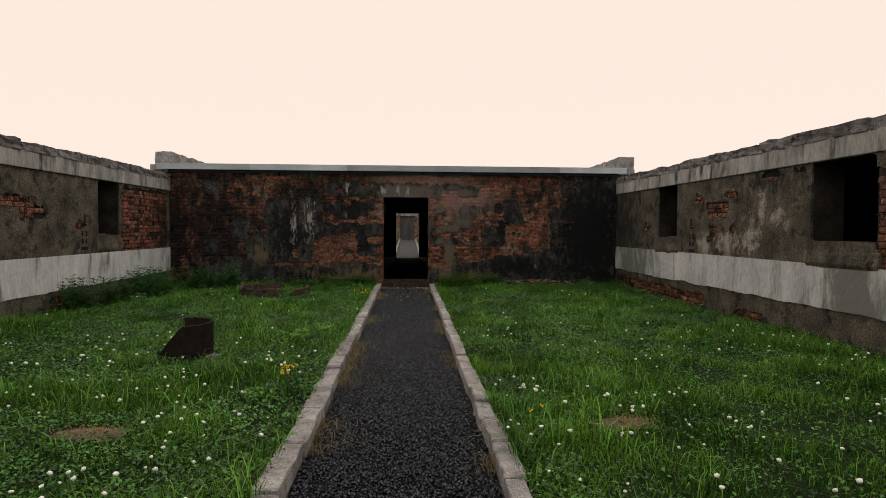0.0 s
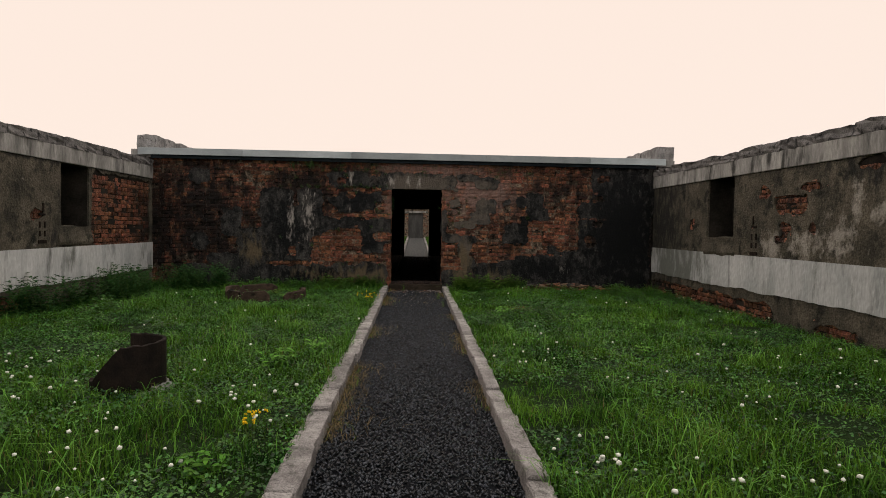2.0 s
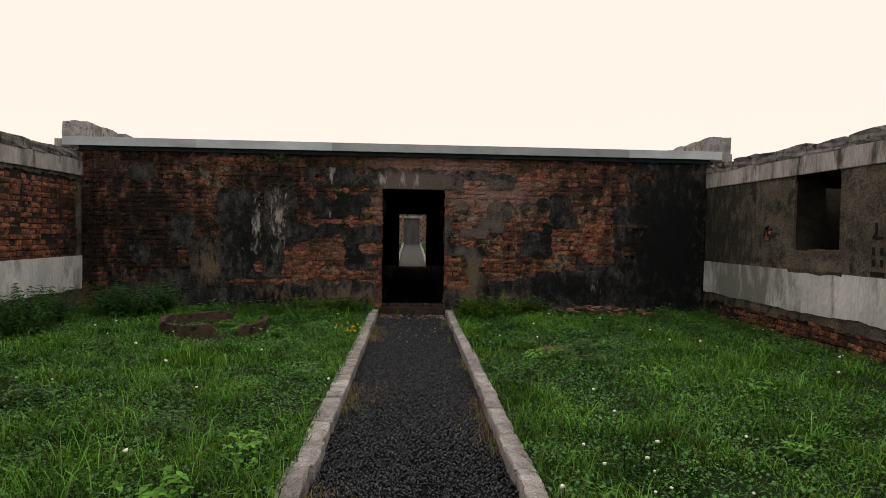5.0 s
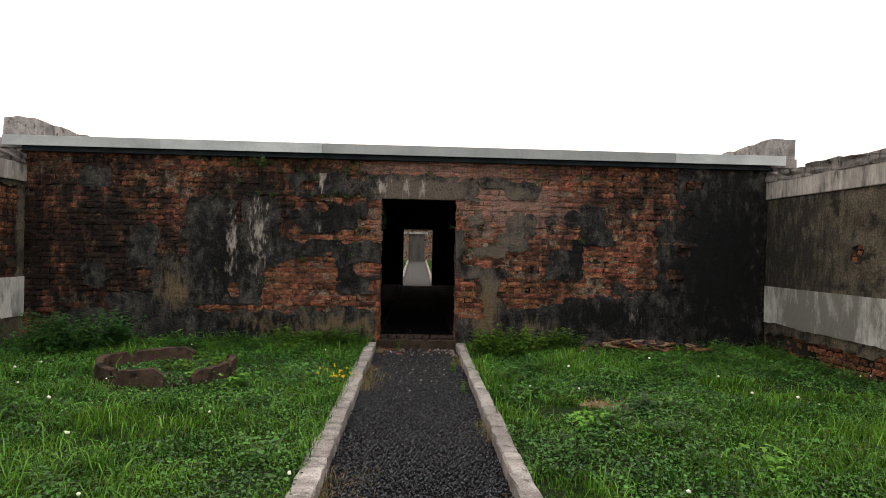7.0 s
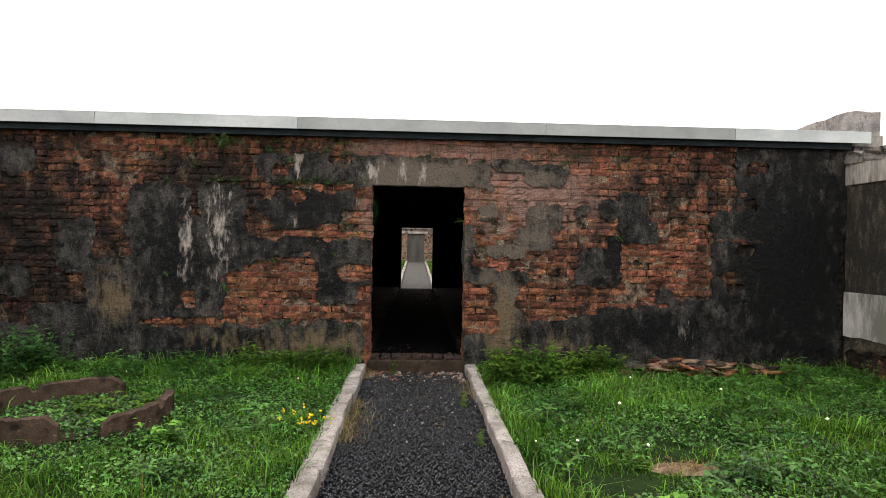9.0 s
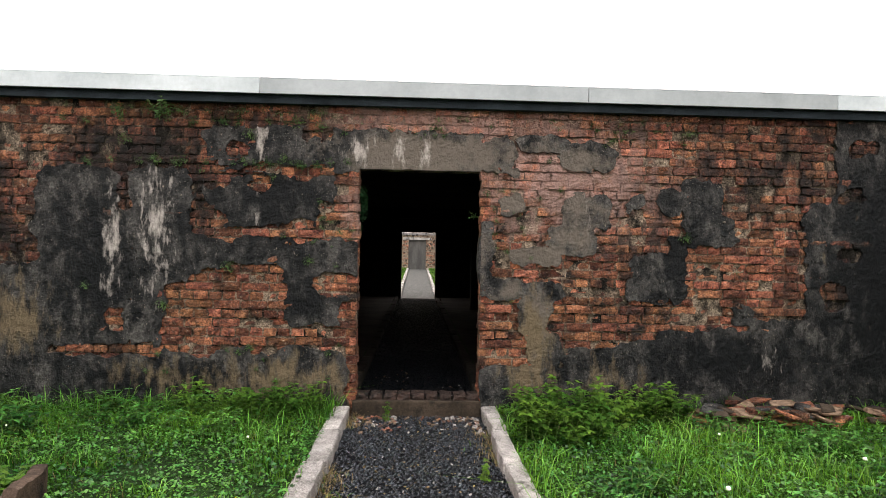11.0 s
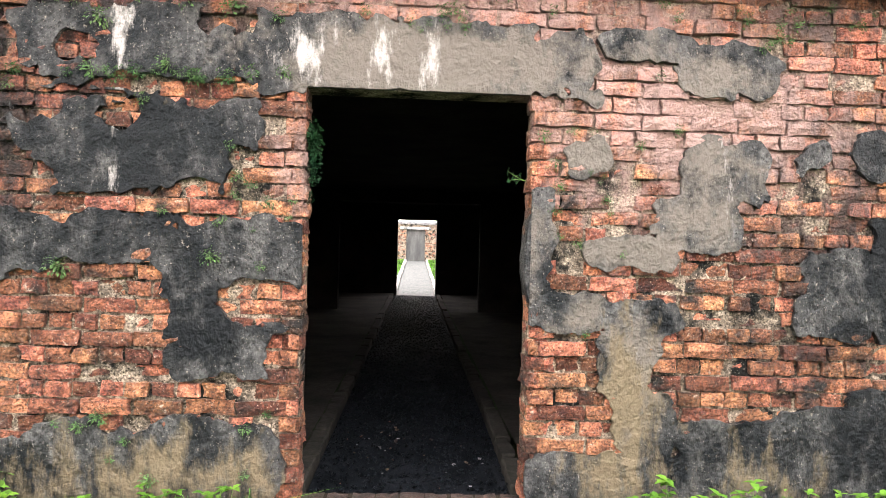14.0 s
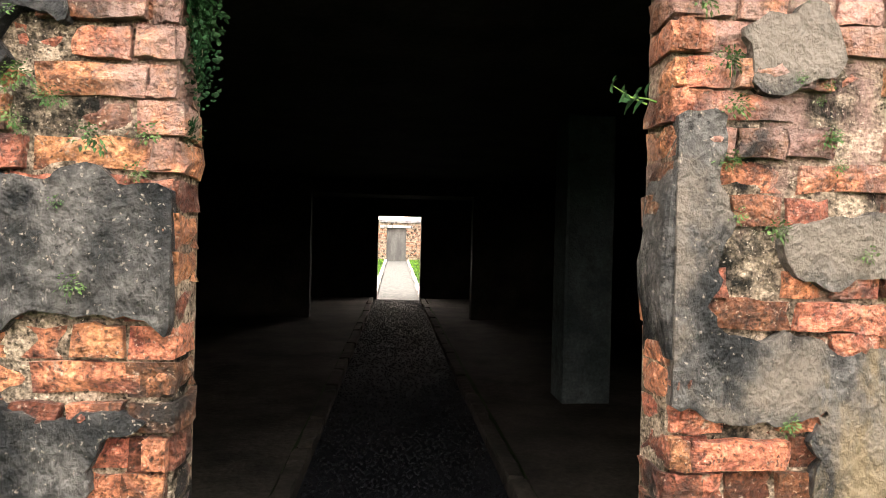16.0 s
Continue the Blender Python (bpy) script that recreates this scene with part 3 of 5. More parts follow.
part("cross_wall", pierced(lambda u, z, d: Vector((u, 22.9 + d, z)), -3.6, 3.3, -0.1, 2.72, [(-1.6, -0.1, 1.28, 2.3)], 0.25), ROOMSHADE, hall)
part("end_wall", pierced(lambda u, z, d: Vector((u, 27.15 + d, z)), -5.9, 5.45, -0.1, 2.72, [(-0.54, -0.1, 0.53, 2.13)], 0.4), ROOMSHADE, hall)
tagged(part("ceiling", boxes((-3.6, 13.79, 2.55, 3.3, 27.1, 2.7)), ROOMSHADE), "ceiling of the hall, its shade painted near-black", "ceiling", kind="structure")
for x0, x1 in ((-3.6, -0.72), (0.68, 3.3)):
    tagged(part("floor", rough_sheet(x0, 13.79, x1, 27.15, 0.09, 0.3, 0.02), ROOMSHADE), "bare brown earth floor of the hall, darkened for shade", "floor", kind="structure")
pillar = new("pillar")
tagged(pillar, "pale plastered pillar, its colour darkened for the hall shade", "pillar", kind="structure")
# pale plaster in a dark grey that already holds the hall's shade
SHADEDLIME = surface("shaded_limewash", (0.025, 0.034, 0.036), (0.068, 0.085, 0.088), 3, 0.9, 0.6, 40, spots=(0.02, 0.024, 0.024), amount=0.45, spot_scale=4)
part("shaft", boxes((1.34, 17.1, 0.05, 1.76, 17.5, 2.55), bevel=0.025), SHADEDLIME, pillar)
sill = new("threshold")
tagged(sill, "worn brick and cement doorstep with crumbled edges", "doorstep", kind="structure")
part("step", boxes((-0.58, 13.29, -0.1, 0.53, 13.5, 0.14), (-0.98, 13.48, -0.1, 0.93, 13.8, 0.06), bevel=0.012), EARTH, sill)
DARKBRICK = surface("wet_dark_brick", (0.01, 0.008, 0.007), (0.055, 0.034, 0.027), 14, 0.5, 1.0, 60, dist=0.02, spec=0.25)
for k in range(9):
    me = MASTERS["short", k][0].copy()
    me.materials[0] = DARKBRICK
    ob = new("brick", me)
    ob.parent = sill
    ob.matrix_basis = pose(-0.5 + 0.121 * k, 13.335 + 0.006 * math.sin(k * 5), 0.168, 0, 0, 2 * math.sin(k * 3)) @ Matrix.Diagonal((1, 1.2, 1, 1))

# ---- side wings ----
left_place = lambda u, z, d: Vector((LEFT - d, u, z))
right_place = lambda u, z, d: Vector((RIGHT + d, -u, z))
LEFT_HOLES = [(10.1, 1.26, 10.9, 2.24), (-2.6, 1.26, -1.8, 2.24)]
RIGHT_HOLES = [(-10.9, 1.26, -10.03, 2.25), (-6.25, 1.28, -5.2, 2.24)]
left_field = patch_field([("brick", 10.98, 0.93, 13.2, 2.2), ("brick", 7.2, 1.66, 8.35, 1.86), ("brick", 7.9, 1.5, 8.5, 1.7), ("brick", 9.35, 1.35, 9.7, 1.5), ("brick", 8.6, 0.0, 9.3, 0.3)], 0.3)
right_field = patch_field([("brick", -8.95, 1.6, -8.2, 1.88), ("brick", -9.32, 1.83, -9.05, 2.06), ("brick", -8.78, 1.36, -8.52, 1.5), ("brick", -8.2, 1.35, -8.0, 1.5), ("brick", -9.5, 1.4, -9.4, 1.55), ("brick", -11.6, 1.35, -11.4, 1.6), ("brick", -9.3, 1.85, -9.0, 2.0), ("brick", -8.4, 1.9, -7.9, 2.0),
    ("brick", -13.3, 0.0, -8.9, 0.34), ("brick", -8.0, 0.05, -7.2, 0.22), ("brick", -7.3, 2.12, -6.9, 2.24), ("brick", -6.6, 2.14, -6.35, 2.24), ("brick", -5.25, 1.0, -4.7, 2.1), ("brick", -8.9, 1.2, -8.6, 1.32)], 0.3)
wings = []
for name, place, u0, u1, holes, field, turn, x0, x1 in (
        ("wall_left", left_place, FRONT, BACK, LEFT_HOLES, left_field, Matrix(((0, -1, 0), (1, 0, 0), (0, 0, 1))), LEFT - 4, LEFT - 0.41),
        ("wall_right", right_place, -BACK, -FRONT, RIGHT_HOLES, right_field, Matrix(((0, 1, 0), (-1, 0, 0), (0, 0, 1))), RIGHT + 0.41, RIGHT + 4)):
    # core in the shade colour, so the window reveals come out dark
    wall = part(name, pierced(lambda u, z, d: place(u, z, d + 0.019), u0, u1, -0.1, 2.5, holes, 0.4), ROOMSHADE)
    tagged(wall, "low roofless wing wall of brown render over brick, with dark window openings", "wall", kind="structure")
    lime = blots((-7.6, 1.3, 0.6, 0.5, 0.7), (-9.0, 1.15, 0.5, 0.4, 0.72), (-7.3, 1.7, 0.2, 0.4, 0.8), (-6.95, 1.6, 0.22, 0.2, 0.8), (-8.2, 1.2, 0.6, 0.35, 0.7), (-6.7, 1.5, 0.12, 0.25, 0.5), (-6.3, 1.1, 0.1, 0.15, 0.6)) if name == "wall_right" else blots((9.5, 1.0, 0.3, 0.2, 0.2))
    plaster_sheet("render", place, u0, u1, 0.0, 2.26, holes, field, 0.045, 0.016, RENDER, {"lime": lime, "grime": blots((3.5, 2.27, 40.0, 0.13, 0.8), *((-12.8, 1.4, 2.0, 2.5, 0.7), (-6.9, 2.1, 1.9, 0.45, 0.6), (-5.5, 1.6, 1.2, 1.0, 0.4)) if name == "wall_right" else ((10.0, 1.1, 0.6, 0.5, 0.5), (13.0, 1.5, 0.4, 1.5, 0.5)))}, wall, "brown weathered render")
    band = lambda u, z: z - (0.47 if name == "wall_right" else 0.4) + 0.03 * noise.noise((u * 1.7, 0.3, 0)) + 0.014 * noise.noise((u * 7, 2.3, 0))
    plaster_sheet("painted_band", lambda u, z, d: place(u, z, d - 0.012), u0, u1, 0.3, 1.0 if name == "wall_right" else 0.945, [], band, 0.045, 0.02, WHITE, {"dull": blots((-12.2, 0.7, 2.4, 3.0, 0.75), (-5.5, 0.7, 0.8, 2.0, 0.85), (-8.0, 0.7, 0.25, 1.0, 0.5), (-7.3, 0.7, 0.15, 0.8, 0.5)) if name == "wall_right" else blots((10.4, 0.8, 0.5, 0.5, 0.6), (12.8, 0.7, 0.5, 1, 0.4))}, wall, "flaking pale painted band")
    p, q = place(u0, 2.25, -0.035), place(u1, 2.5, 0.1)
    part("concrete_beam", boxes((min(p.x, q.x), min(p.y, q.y), 2.25, max(p.x, q.x), max(p.y, q.y), 2.5), bevel=0.012), BEAM, wall, "streaked grey concrete band")
    # unseen floor, roof and outer walls, added to shut light out behind the windows
    tagged(part(name + "_room", boxes((x0, FRONT, -0.1, x1, BACK, 0.05), (x0, FRONT, 2.3, x1, BACK, 2.45), *(((x0 - 0.2, FRONT, -0.1, x0, BACK, 2.45),) if x0 < 0 else ((x1, FRONT, -0.1, x1 + 0.2, BACK, 2.45),)), (x0, FRONT - 0.2, -0.1, x1, FRONT, 2.45), (x0, BACK + 0.46, -0.1, x1, BACK + 0.6, 2.45)), ROOMSHADE), "added closed room that keeps the wing windows dark", "room", kind="structure")
    wings.append((wall, place, u0, u1, holes, field, turn))
tagged(part("wall_front", boxes((LEFT - 0.4, FRONT - 0.4, -0.1, RIGHT + 0.4, FRONT, 2.5)), RENDER), "plain rendered wall closing the courtyard", "wall", kind="structure")

# rough stone tops of the wing walls
r = random.Random(11)


def rough_stone(length, deep, high, seed):
    q = random.Random(seed)
    bm = bmesh.new()
    bmesh.ops.create_cube(bm, size=1, matrix=Matrix.Diagonal((length, deep, high, 1)))
    bmesh.ops.subdivide_edges(bm, edges=bm.edges, cuts=2, use_grid_fill=True)
    for v in bm.verts:
        k = 0.93 if abs(v.co.x) > length * 0.4 else 1
        v.co.z = v.co.z * (k if v.co.z > 0 else 1) + (q.uniform(-0.011, 0.011) if v.co.z > 0 else 0)
        v.co.x += q.uniform(-0.012, 0.012)
        v.co.y += q.uniform(-0.02, 0.02)
    return bm


for side, x in (("left", LEFT - 0.17), ("right", RIGHT + 0.17)):
    wall = wings[0 if side == "left" else 1][0]
    y, seed = FRONT, 100 if side == "left" else 300
    while y < 13.1:
        length = r.uniform(0.35, 0.75)
        high = r.uniform(0.125, 0.16)
        seed += 1
        ob = part("coping_stone", rough_stone(length - 0.015, 0.42, high, seed), COPING, wall)
        ob.matrix_basis = pose(x, y + length / 2, 2.495 + high / 2, r.uniform(-1, 1), r.uniform(-0.8, 0.8), 90 + r.uniform(-2, 2))
        y += length
# parapets beside the roof, of squared granite
for x in (-5.64, 5.3):
    para = new("parapet")
    tagged(para, "grey squared granite parapet beside the flat roof", "parapet", kind="structure")
    y, seed = 13.34, 500
    while y < 19:
        length = r.uniform(0.45, 0.75)
        seed += 1
        ob = part("stone", rough_stone(length - 0.01, 0.3, 0.62, seed + int(x)), PARAPET, para)
        ob.matrix_basis = pose(x + r.uniform(-0.01, 0.01), y + length / 2, 2.86, 0, 0, 90)
        y += length

# ---- second courtyard beyond the hall ----
tagged(part("path_beyond", rough_sheet(-0.55, 27.4, 0.55, 47, 0.0, 0.4, 0.01, rise), GREYPATH), "pale gravel path in the courtyard beyond", "path", kind="structure")
for x0, x1 in ((-5.9, -0.72), (0.68, 5.45)):
    tagged(part("lawn_beyond", rough_sheet(x0, 27.55, x1, 47, 0.06, 0.5, 0.03, rise), SOIL), "grassy ground of the courtyard beyond", "lawn", kind="structure")
far = part("wall_far", pierced(lambda u, z, d: Vector((u, 47 + d, z)), -5.9, 5.45, -0.1, 2.7, [(-0.62, 0.5, 0.5, 2.4)], 0.4), MORTAR)
tagged(far, "distant red brick wall with a boarded doorway", "wall", kind="structure")
part("concrete_beam", boxes((-1.0, 46.95, 2.4, 0.85, 47.1, 2.55)), BEAM, far, "pale concrete lintel")
part("coping", boxes((-5.9, 46.9, 2.7, 5.45, 47.5, 2.85)), COPING, far)
tagged(part("door_1", boxes(*((-0.62 + i * 0.14, 47.15, 0.5, -0.62 + i * 0.14 + 0.135, 47.19, 2.4) for i in range(8)), (-0.62, 47.19, 0.5, 0.5, 47.22, 2.4)), OLDWOOD), "grey boarded door in the distant wall", "door", kind="structure")
for x0, x1 in ((-6.1, -5.9), (5.45, 5.65)):
    tagged(part("wall_beyond", boxes((x0, 27.55, -0.1, x1, 47.4, 2.7)), RENDER), "plain rendered side wall of the courtyard beyond", "wall", kind="structure")

# ---- kerbs ----
def kerb_run(x0, x1, y0, y1, top, seed, level=lambda y: 0, material=GRANITE):
    q = random.Random(seed)
    run = new("kerb")
    tagged(run, "rough grey granite kerb stones edging the gravel path", "kerb", kind="structure")
    y = y0
    while y < y1 - 0.1:
        length = min(q.uniform(0.35, 0.8), y1 - y)
        bm = bmesh.new()
        w, tall = x1 - x0 - q.uniform(0, 0.02), 0.24
        bmesh.ops.create_cube(bm, size=1, matrix=Matrix.Diagonal((w, length - 0.016, tall, 1)))
        bmesh.ops.bevel(bm, geom=bm.edges[:], offset=0.01, segments=1, affect="EDGES")
        long_edges = [e for e in bm.edges if abs(e.verts[0].co.y - e.verts[1].co.y) > length * 0.6]
        bmesh.ops.subdivide_edges(bm, edges=long_edges, cuts=5, use_grid_fill=True)
        for v in bm.verts:
            v.co += Vector((q.uniform(-0.006, 0.006), 0, q.uniform(-0.006, 0.006)))
        ob = part("kerb_stone", bm, material, run)
        ob.matrix_basis = pose((x0 + x1) / 2 + q.uniform(-0.01, 0.01), y + length / 2, top - tall / 2 + q.uniform(-0.012, 0.008) + level(y), q.uniform(-0.6, 0.6), q.uniform(-2, 2), q.uniform(-0.8, 0.8))
        y += length
    return run


kerb_run(-0.74, -0.59, FRONT, 13.3, 0.105, 1)
kerb_run(0.53, 0.66, FRONT, 13.3, 0.11, 2)
# kerbs in the hall: granite painted near-black to stand for shade
kerb_run(-0.72, -0.6, 13.85, 27.1, 0.1, 3, material=ROOMSHADE)
kerb_run(0.54, 0.66, 13.85, 27.1, 0.1, 4, material=ROOMSHADE)
kerb_run(-0.72, -0.58, 27.6, 46.9, 0.1, 5, rise)
kerb_run(0.55, 0.68, 27.6, 46.9, 0.1, 6, rise)

# ---- loose things ----
def fast_mesh(name, verts, faces):
    """A mesh from arrays: faces (n, k) of one size."""
    me = bpy.data.meshes.new(name)
    n, k = faces.shape
    me.vertices.add(len(verts))
    me.vertices.foreach_set("co", np.ascontiguousarray(verts, dtype=np.float32).ravel())
    me.loops.add(n * k)
    me.loops.foreach_set("vertex_index", np.ascontiguousarray(faces, dtype=np.int32).ravel())
    me.polygons.add(n)
    me.polygons.foreach_set("loop_start", np.arange(0, n * k, k, dtype=np.int32))
    me.update(calc_edges=True)
    return me


def blades(rg, base, high, lean, width):
    """Bent grass blades: four triangles and a tip each, as arrays."""
    n = len(base)
    a = rg.uniform(0, 2 * np.pi, n)
    way = np.stack([np.cos(a), np.sin(a), np.zeros(n)], 1)
    side = np.stack([-np.sin(a), np.cos(a), np.zeros(n)], 1)
    twist = rg.uniform(-0.8, 0.8, (n, 1))
    side = side + way * twist
    up = np.array([0, 0, 1.0])
    h, w, b = high[:, None], width[:, None], lean[:, None]
    mid = base + up * h * 0.55 + way * h * b * 0.3
    tip = base + up * h * (1 - 0.35 * b) + way * h * b
    verts = np.stack([base - side * w * 0.5, base + side * w * 0.5, mid + side * w * 0.42, mid - side * w * 0.42, tip], 1).reshape(-1, 3)
    i = np.arange(n)[:, None] * 5
    tris = np.concatenate([i + [0, 1, 2], i + [0, 2, 3], i + [3, 2, 4]], 1).reshape(-1, 3)
    return verts, tris


def leaflets(rg, base, size, tilt=0.5, long=1.5):
    """Small pointed leaves of four corners folded along the middle, as arrays."""
    n = len(base)
    a = rg.uniform(0, 2 * np.pi, n)
    way = np.stack([np.cos(a), np.sin(a), rg.uniform(-tilt, tilt, n)], 1)
    side = np.stack([-np.sin(a), np.cos(a), rg.uniform(-tilt, tilt, n)], 1)
    s = size[:, None]
    verts = np.stack([base, base + way * s * long * 0.5 + side * s * 0.5, base + way * s * long, base + way * s * long * 0.5 - side * s * 0.5], 1)
    verts[:, 1, 2] += size * 0.18
    verts[:, 3, 2] += size * 0.18
    i = np.arange(n)[:, None] * 4
    return verts.reshape(-1, 3), np.concatenate([i + [0, 1, 2], i + [0, 2, 3]], 1).reshape(-1, 3)


def lumps(x, y, s, seed):
    """A cheap smooth noise over the plan, -1 to 1."""
    q = np.random.default_rng(seed)
    out = 0
    for k in range(7):
        a, p = q.uniform(0, 2 * np.pi), q.uniform(0, 6.28)
        f = s * q.uniform(0.6, 1.9)
        out = out + np.sin(f * (x * np.cos(a) + y * np.sin(a)) + p + 1.3 * np.sin(f * 0.6 * (y * np.cos(a) - x * np.sin(a))))
    return out / 4


BARE_SPOTS = ((-2.02, 2.95, 0.2, 0.1), (1.53, 3.02, 0.18, 0.1), (1.66, 10.08, 0.2, 0.09), (2.75, 13.0, 0.75, 0.28), (-2.2, 5.35, 0.3, 0.27), (-2.6, 11.1, 0.6, 0.6))
rg = np.random.default_rng(3)


def lawn_points(n, y0, y1):
    p = np.stack([rg.uniform(LEFT, RIGHT, n), rg.uniform(y0, y1, n)], 1)
    keep = (p[:, 0] < -0.7) | (p[:, 0] > 0.64)
    for x, y, w, h in BARE_SPOTS:
        keep &= ((p[:, 0] - x) / w) ** 2 + ((p[:, 1] - y) / h) ** 2 > rg.uniform(0.7, 1.3, n)
    return p[keep]


def grass_layer(name, points, tall, material, label, lean0=0.2, lean1=1.1, wide=0.0052):
    x, y = points[:, 0], points[:, 1]
    patch = np.clip(0.75 + 0.5 * lumps(x, y, 1.6, 1) + 0.55 * lumps(x, y, 6, 2) + 0.3 * lumps(x, y, 14, 9), 0.2, 2.2)
    edge = np.minimum(np.abs(x + 0.7), np.abs(x - 0.64))
    patch = patch * (1 + 0.5 * np.exp(-edge * 9)) * (1 + 0.6 * np.exp(-(BACK - y) * 3))
    base = np.stack([x, y, np.full(len(x), 0.05)], 1)
    high = tall * patch * rg.uniform(0.5, 1.3, len(x))
    v, f = blades(rg, base, high, rg.uniform(lean0, lean1, len(x)), wide * rg.uniform(0.6, 1.4, len(x)))
    return tagged(finish(name, fast_mesh(name, v, f), material), label, "grass", kind="stuff")


def leafy(name, dark, light, scale=1.2, rough=0.55, pieces=0.45):
    m = surface(name, dark, light, scale, rough, 0.0, 40, pieces=pieces, spec=0.1, contrast=0.15)
    n, l = m.node_tree.nodes, m.node_tree.links
    b = n["Principled BSDF"]
    thin = n.new("ShaderNodeBsdfTranslucent")
    l.new(b.inputs["Base Color"].links[0].from_socket, thin.inputs["Color"])
    both = n.new("ShaderNodeMixShader")
    both.inputs[0].default_value = 0.3
    l.new(b.outputs[0], both.inputs[1])
    l.new(thin.outputs[0], both.inputs[2])
    l.new(both.outputs[0], n["Material Output"].inputs["Surface"])
    return m


GRASS = leafy("grass_green", (0.011, 0.05, 0.004), (0.115, 0.25, 0.02), pieces=0.8)
LONG_GRASS = leafy("long_grass_green", (0.075, 0.21, 0.02), (0.19, 0.4, 0.07))
CLOVER = leafy("clover_green", (0.014, 0.07, 0.011), (0.1, 0.255, 0.045), 2, rough=0.3, pieces=0.85)
WEED = leafy("weed_green", (0.025, 0.075, 0.008), (0.1, 0.18, 0.02), 2)
DARKWEED = leafy("dark_weed_green", (0.014, 0.06, 0.014), (0.055, 0.14, 0.034), 3)
FERN = leafy("fern_green", (0.03, 0.07, 0.025), (0.1, 0.16, 0.055), 6)
# weed green darkened so the jamb plants carry the doorway's shade in their colour
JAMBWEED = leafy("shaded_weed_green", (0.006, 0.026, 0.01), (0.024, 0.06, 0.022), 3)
STRAW = leafy("dry_straw", (0.16, 0.12, 0.05), (0.3, 0.22, 0.1), 4)
CLOVER.node_tree.nodes["Principled BSDF"].inputs["Specular IOR Level"].default_value = 0.3
PETAL = surface("white_petal", (0.7, 0.7, 0.62), (0.85, 0.85, 0.78), 20, 0.6, 0.0)
YELLOW = surface("yellow_petal", (0.65, 0.4, 0.01), (0.85, 0.6, 0.02), 20, 0.6, 0.0)
STALK = surface("green_stalk", (0.06, 0.12, 0.03), (0.12, 0.18, 0.05), 5, 0.6, 0.1)

grass_layer("grass", lawn_points(270000, 1.2, BACK), 0.1, GRASS, "thick uneven green courtyard grass")
grass_layer("long_grass", lawn_points(30000, 1.2, BACK), 0.18, LONG_GRASS, "long wet grass blades bending over", 0.5, 1.4, 0.005)
grass_layer("dry_grass", lawn_points(7000, 1.2, BACK), 0.12, STRAW, "thin dry stalks among the grass", 0.3, 1.0, 0.0025)
grass_layer("rear_grass", lawn_points(30000, FRONT, 1.2), 0.1, GRASS, "green courtyard grass", wide=0.008)
p = lawn_points(300000, 1.2, BACK)
k = (lumps(p[:, 0], p[:, 1], 2.2, 5) > -0.6)
p = p[k & ((p[:, 0] < 1.0) | (rg.random(len(p)) < np.clip((p[:, 1] - 2) / 6, 0.25, 1)))]
v, f = leaflets(rg, np.stack([p[:, 0], p[:, 1], 0.06 + rg.uniform(0.0, 0.07, len(p))], 1), rg.uniform(0.008, 0.026, len(p)), 0.6, 1.25)
tagged(finish("clover", fast_mesh("clover", v, f), CLOVER), "low clover leaves between the grass", "clover", kind="stuff")
# grass of the courtyard beyond
n = 26000
p = np.stack([rg.uniform(-3, 3, n), rg.uniform(27.6, 46.9, n)], 1)
p = p[(p[:, 0] < -0.7) | (p[:, 0] > 0.66)]
base = np.stack([p[:, 0], p[:, 1], 0.05 + np.maximum(0, (p[:, 1] - 27.6) * 0.026)], 1)
v, f = blades(rg, base, rg.uniform(0.06, 0.14, len(p)), rg.uniform(0.2, 1, len(p)), rg.uniform(0.01, 0.02, len(p)))
tagged(finish("grass_beyond", fast_mesh("grass_beyond", v, f), GRASS), "green grass of the courtyard beyond", "grass", kind="stuff")

# white clover heads on stalks
p = lawn_points(2500, 1.4, 12.5)
p = p[rg.random(len(p)) < np.clip(1.1 - (p[:, 1] - 2) * 0.2, 0.07, 1) * np.clip(0.7 + lumps(p[:, 0], p[:, 1], 1.7, 12), 0.1, 1)]
ico = bmesh.new()
bmesh.ops.create_icosphere(ico, subdivisions=1, radius=1)
iv, ifc = np.array([v.co for v in ico.verts]), np.array([[v.index for v in f.verts] for f in ico.faces])
ico.free()


def balls(centres, radii, squash=0.8):
    v = (iv[None] * radii[:, None, None] * np.array([1, 1, squash]) + rg.normal(0, 0.12, (len(centres), len(iv), 3)) * radii[:, None, None] + centres[:, None]).reshape(-1, 3)
    return v, (ifc[None] + (np.arange(len(centres)) * len(iv))[:, None, None]).reshape(-1, 3)


h = rg.uniform(0.1, 0.19, len(p))
v, f = balls(np.stack([p[:, 0], p[:, 1], h + 0.05], 1), rg.uniform(0.008, 0.017, len(p)))
tagged(finish("clover_flowers", fast_mesh("clover_flowers", v, f), PETAL), "small white clover heads dotted over the grass", "flowers", kind="stuff")
v, f = blades(rg, np.stack([p[:, 0], p[:, 1], np.full(len(p), 0.05)], 1), h, np.full(len(p), 0.02), np.full(len(p), 0.003))
tagged(finish("flower_stalks", fast_mesh("flower_stalks", v, f), STALK), "thin stalks of the clover heads", "stalks", kind="stuff")

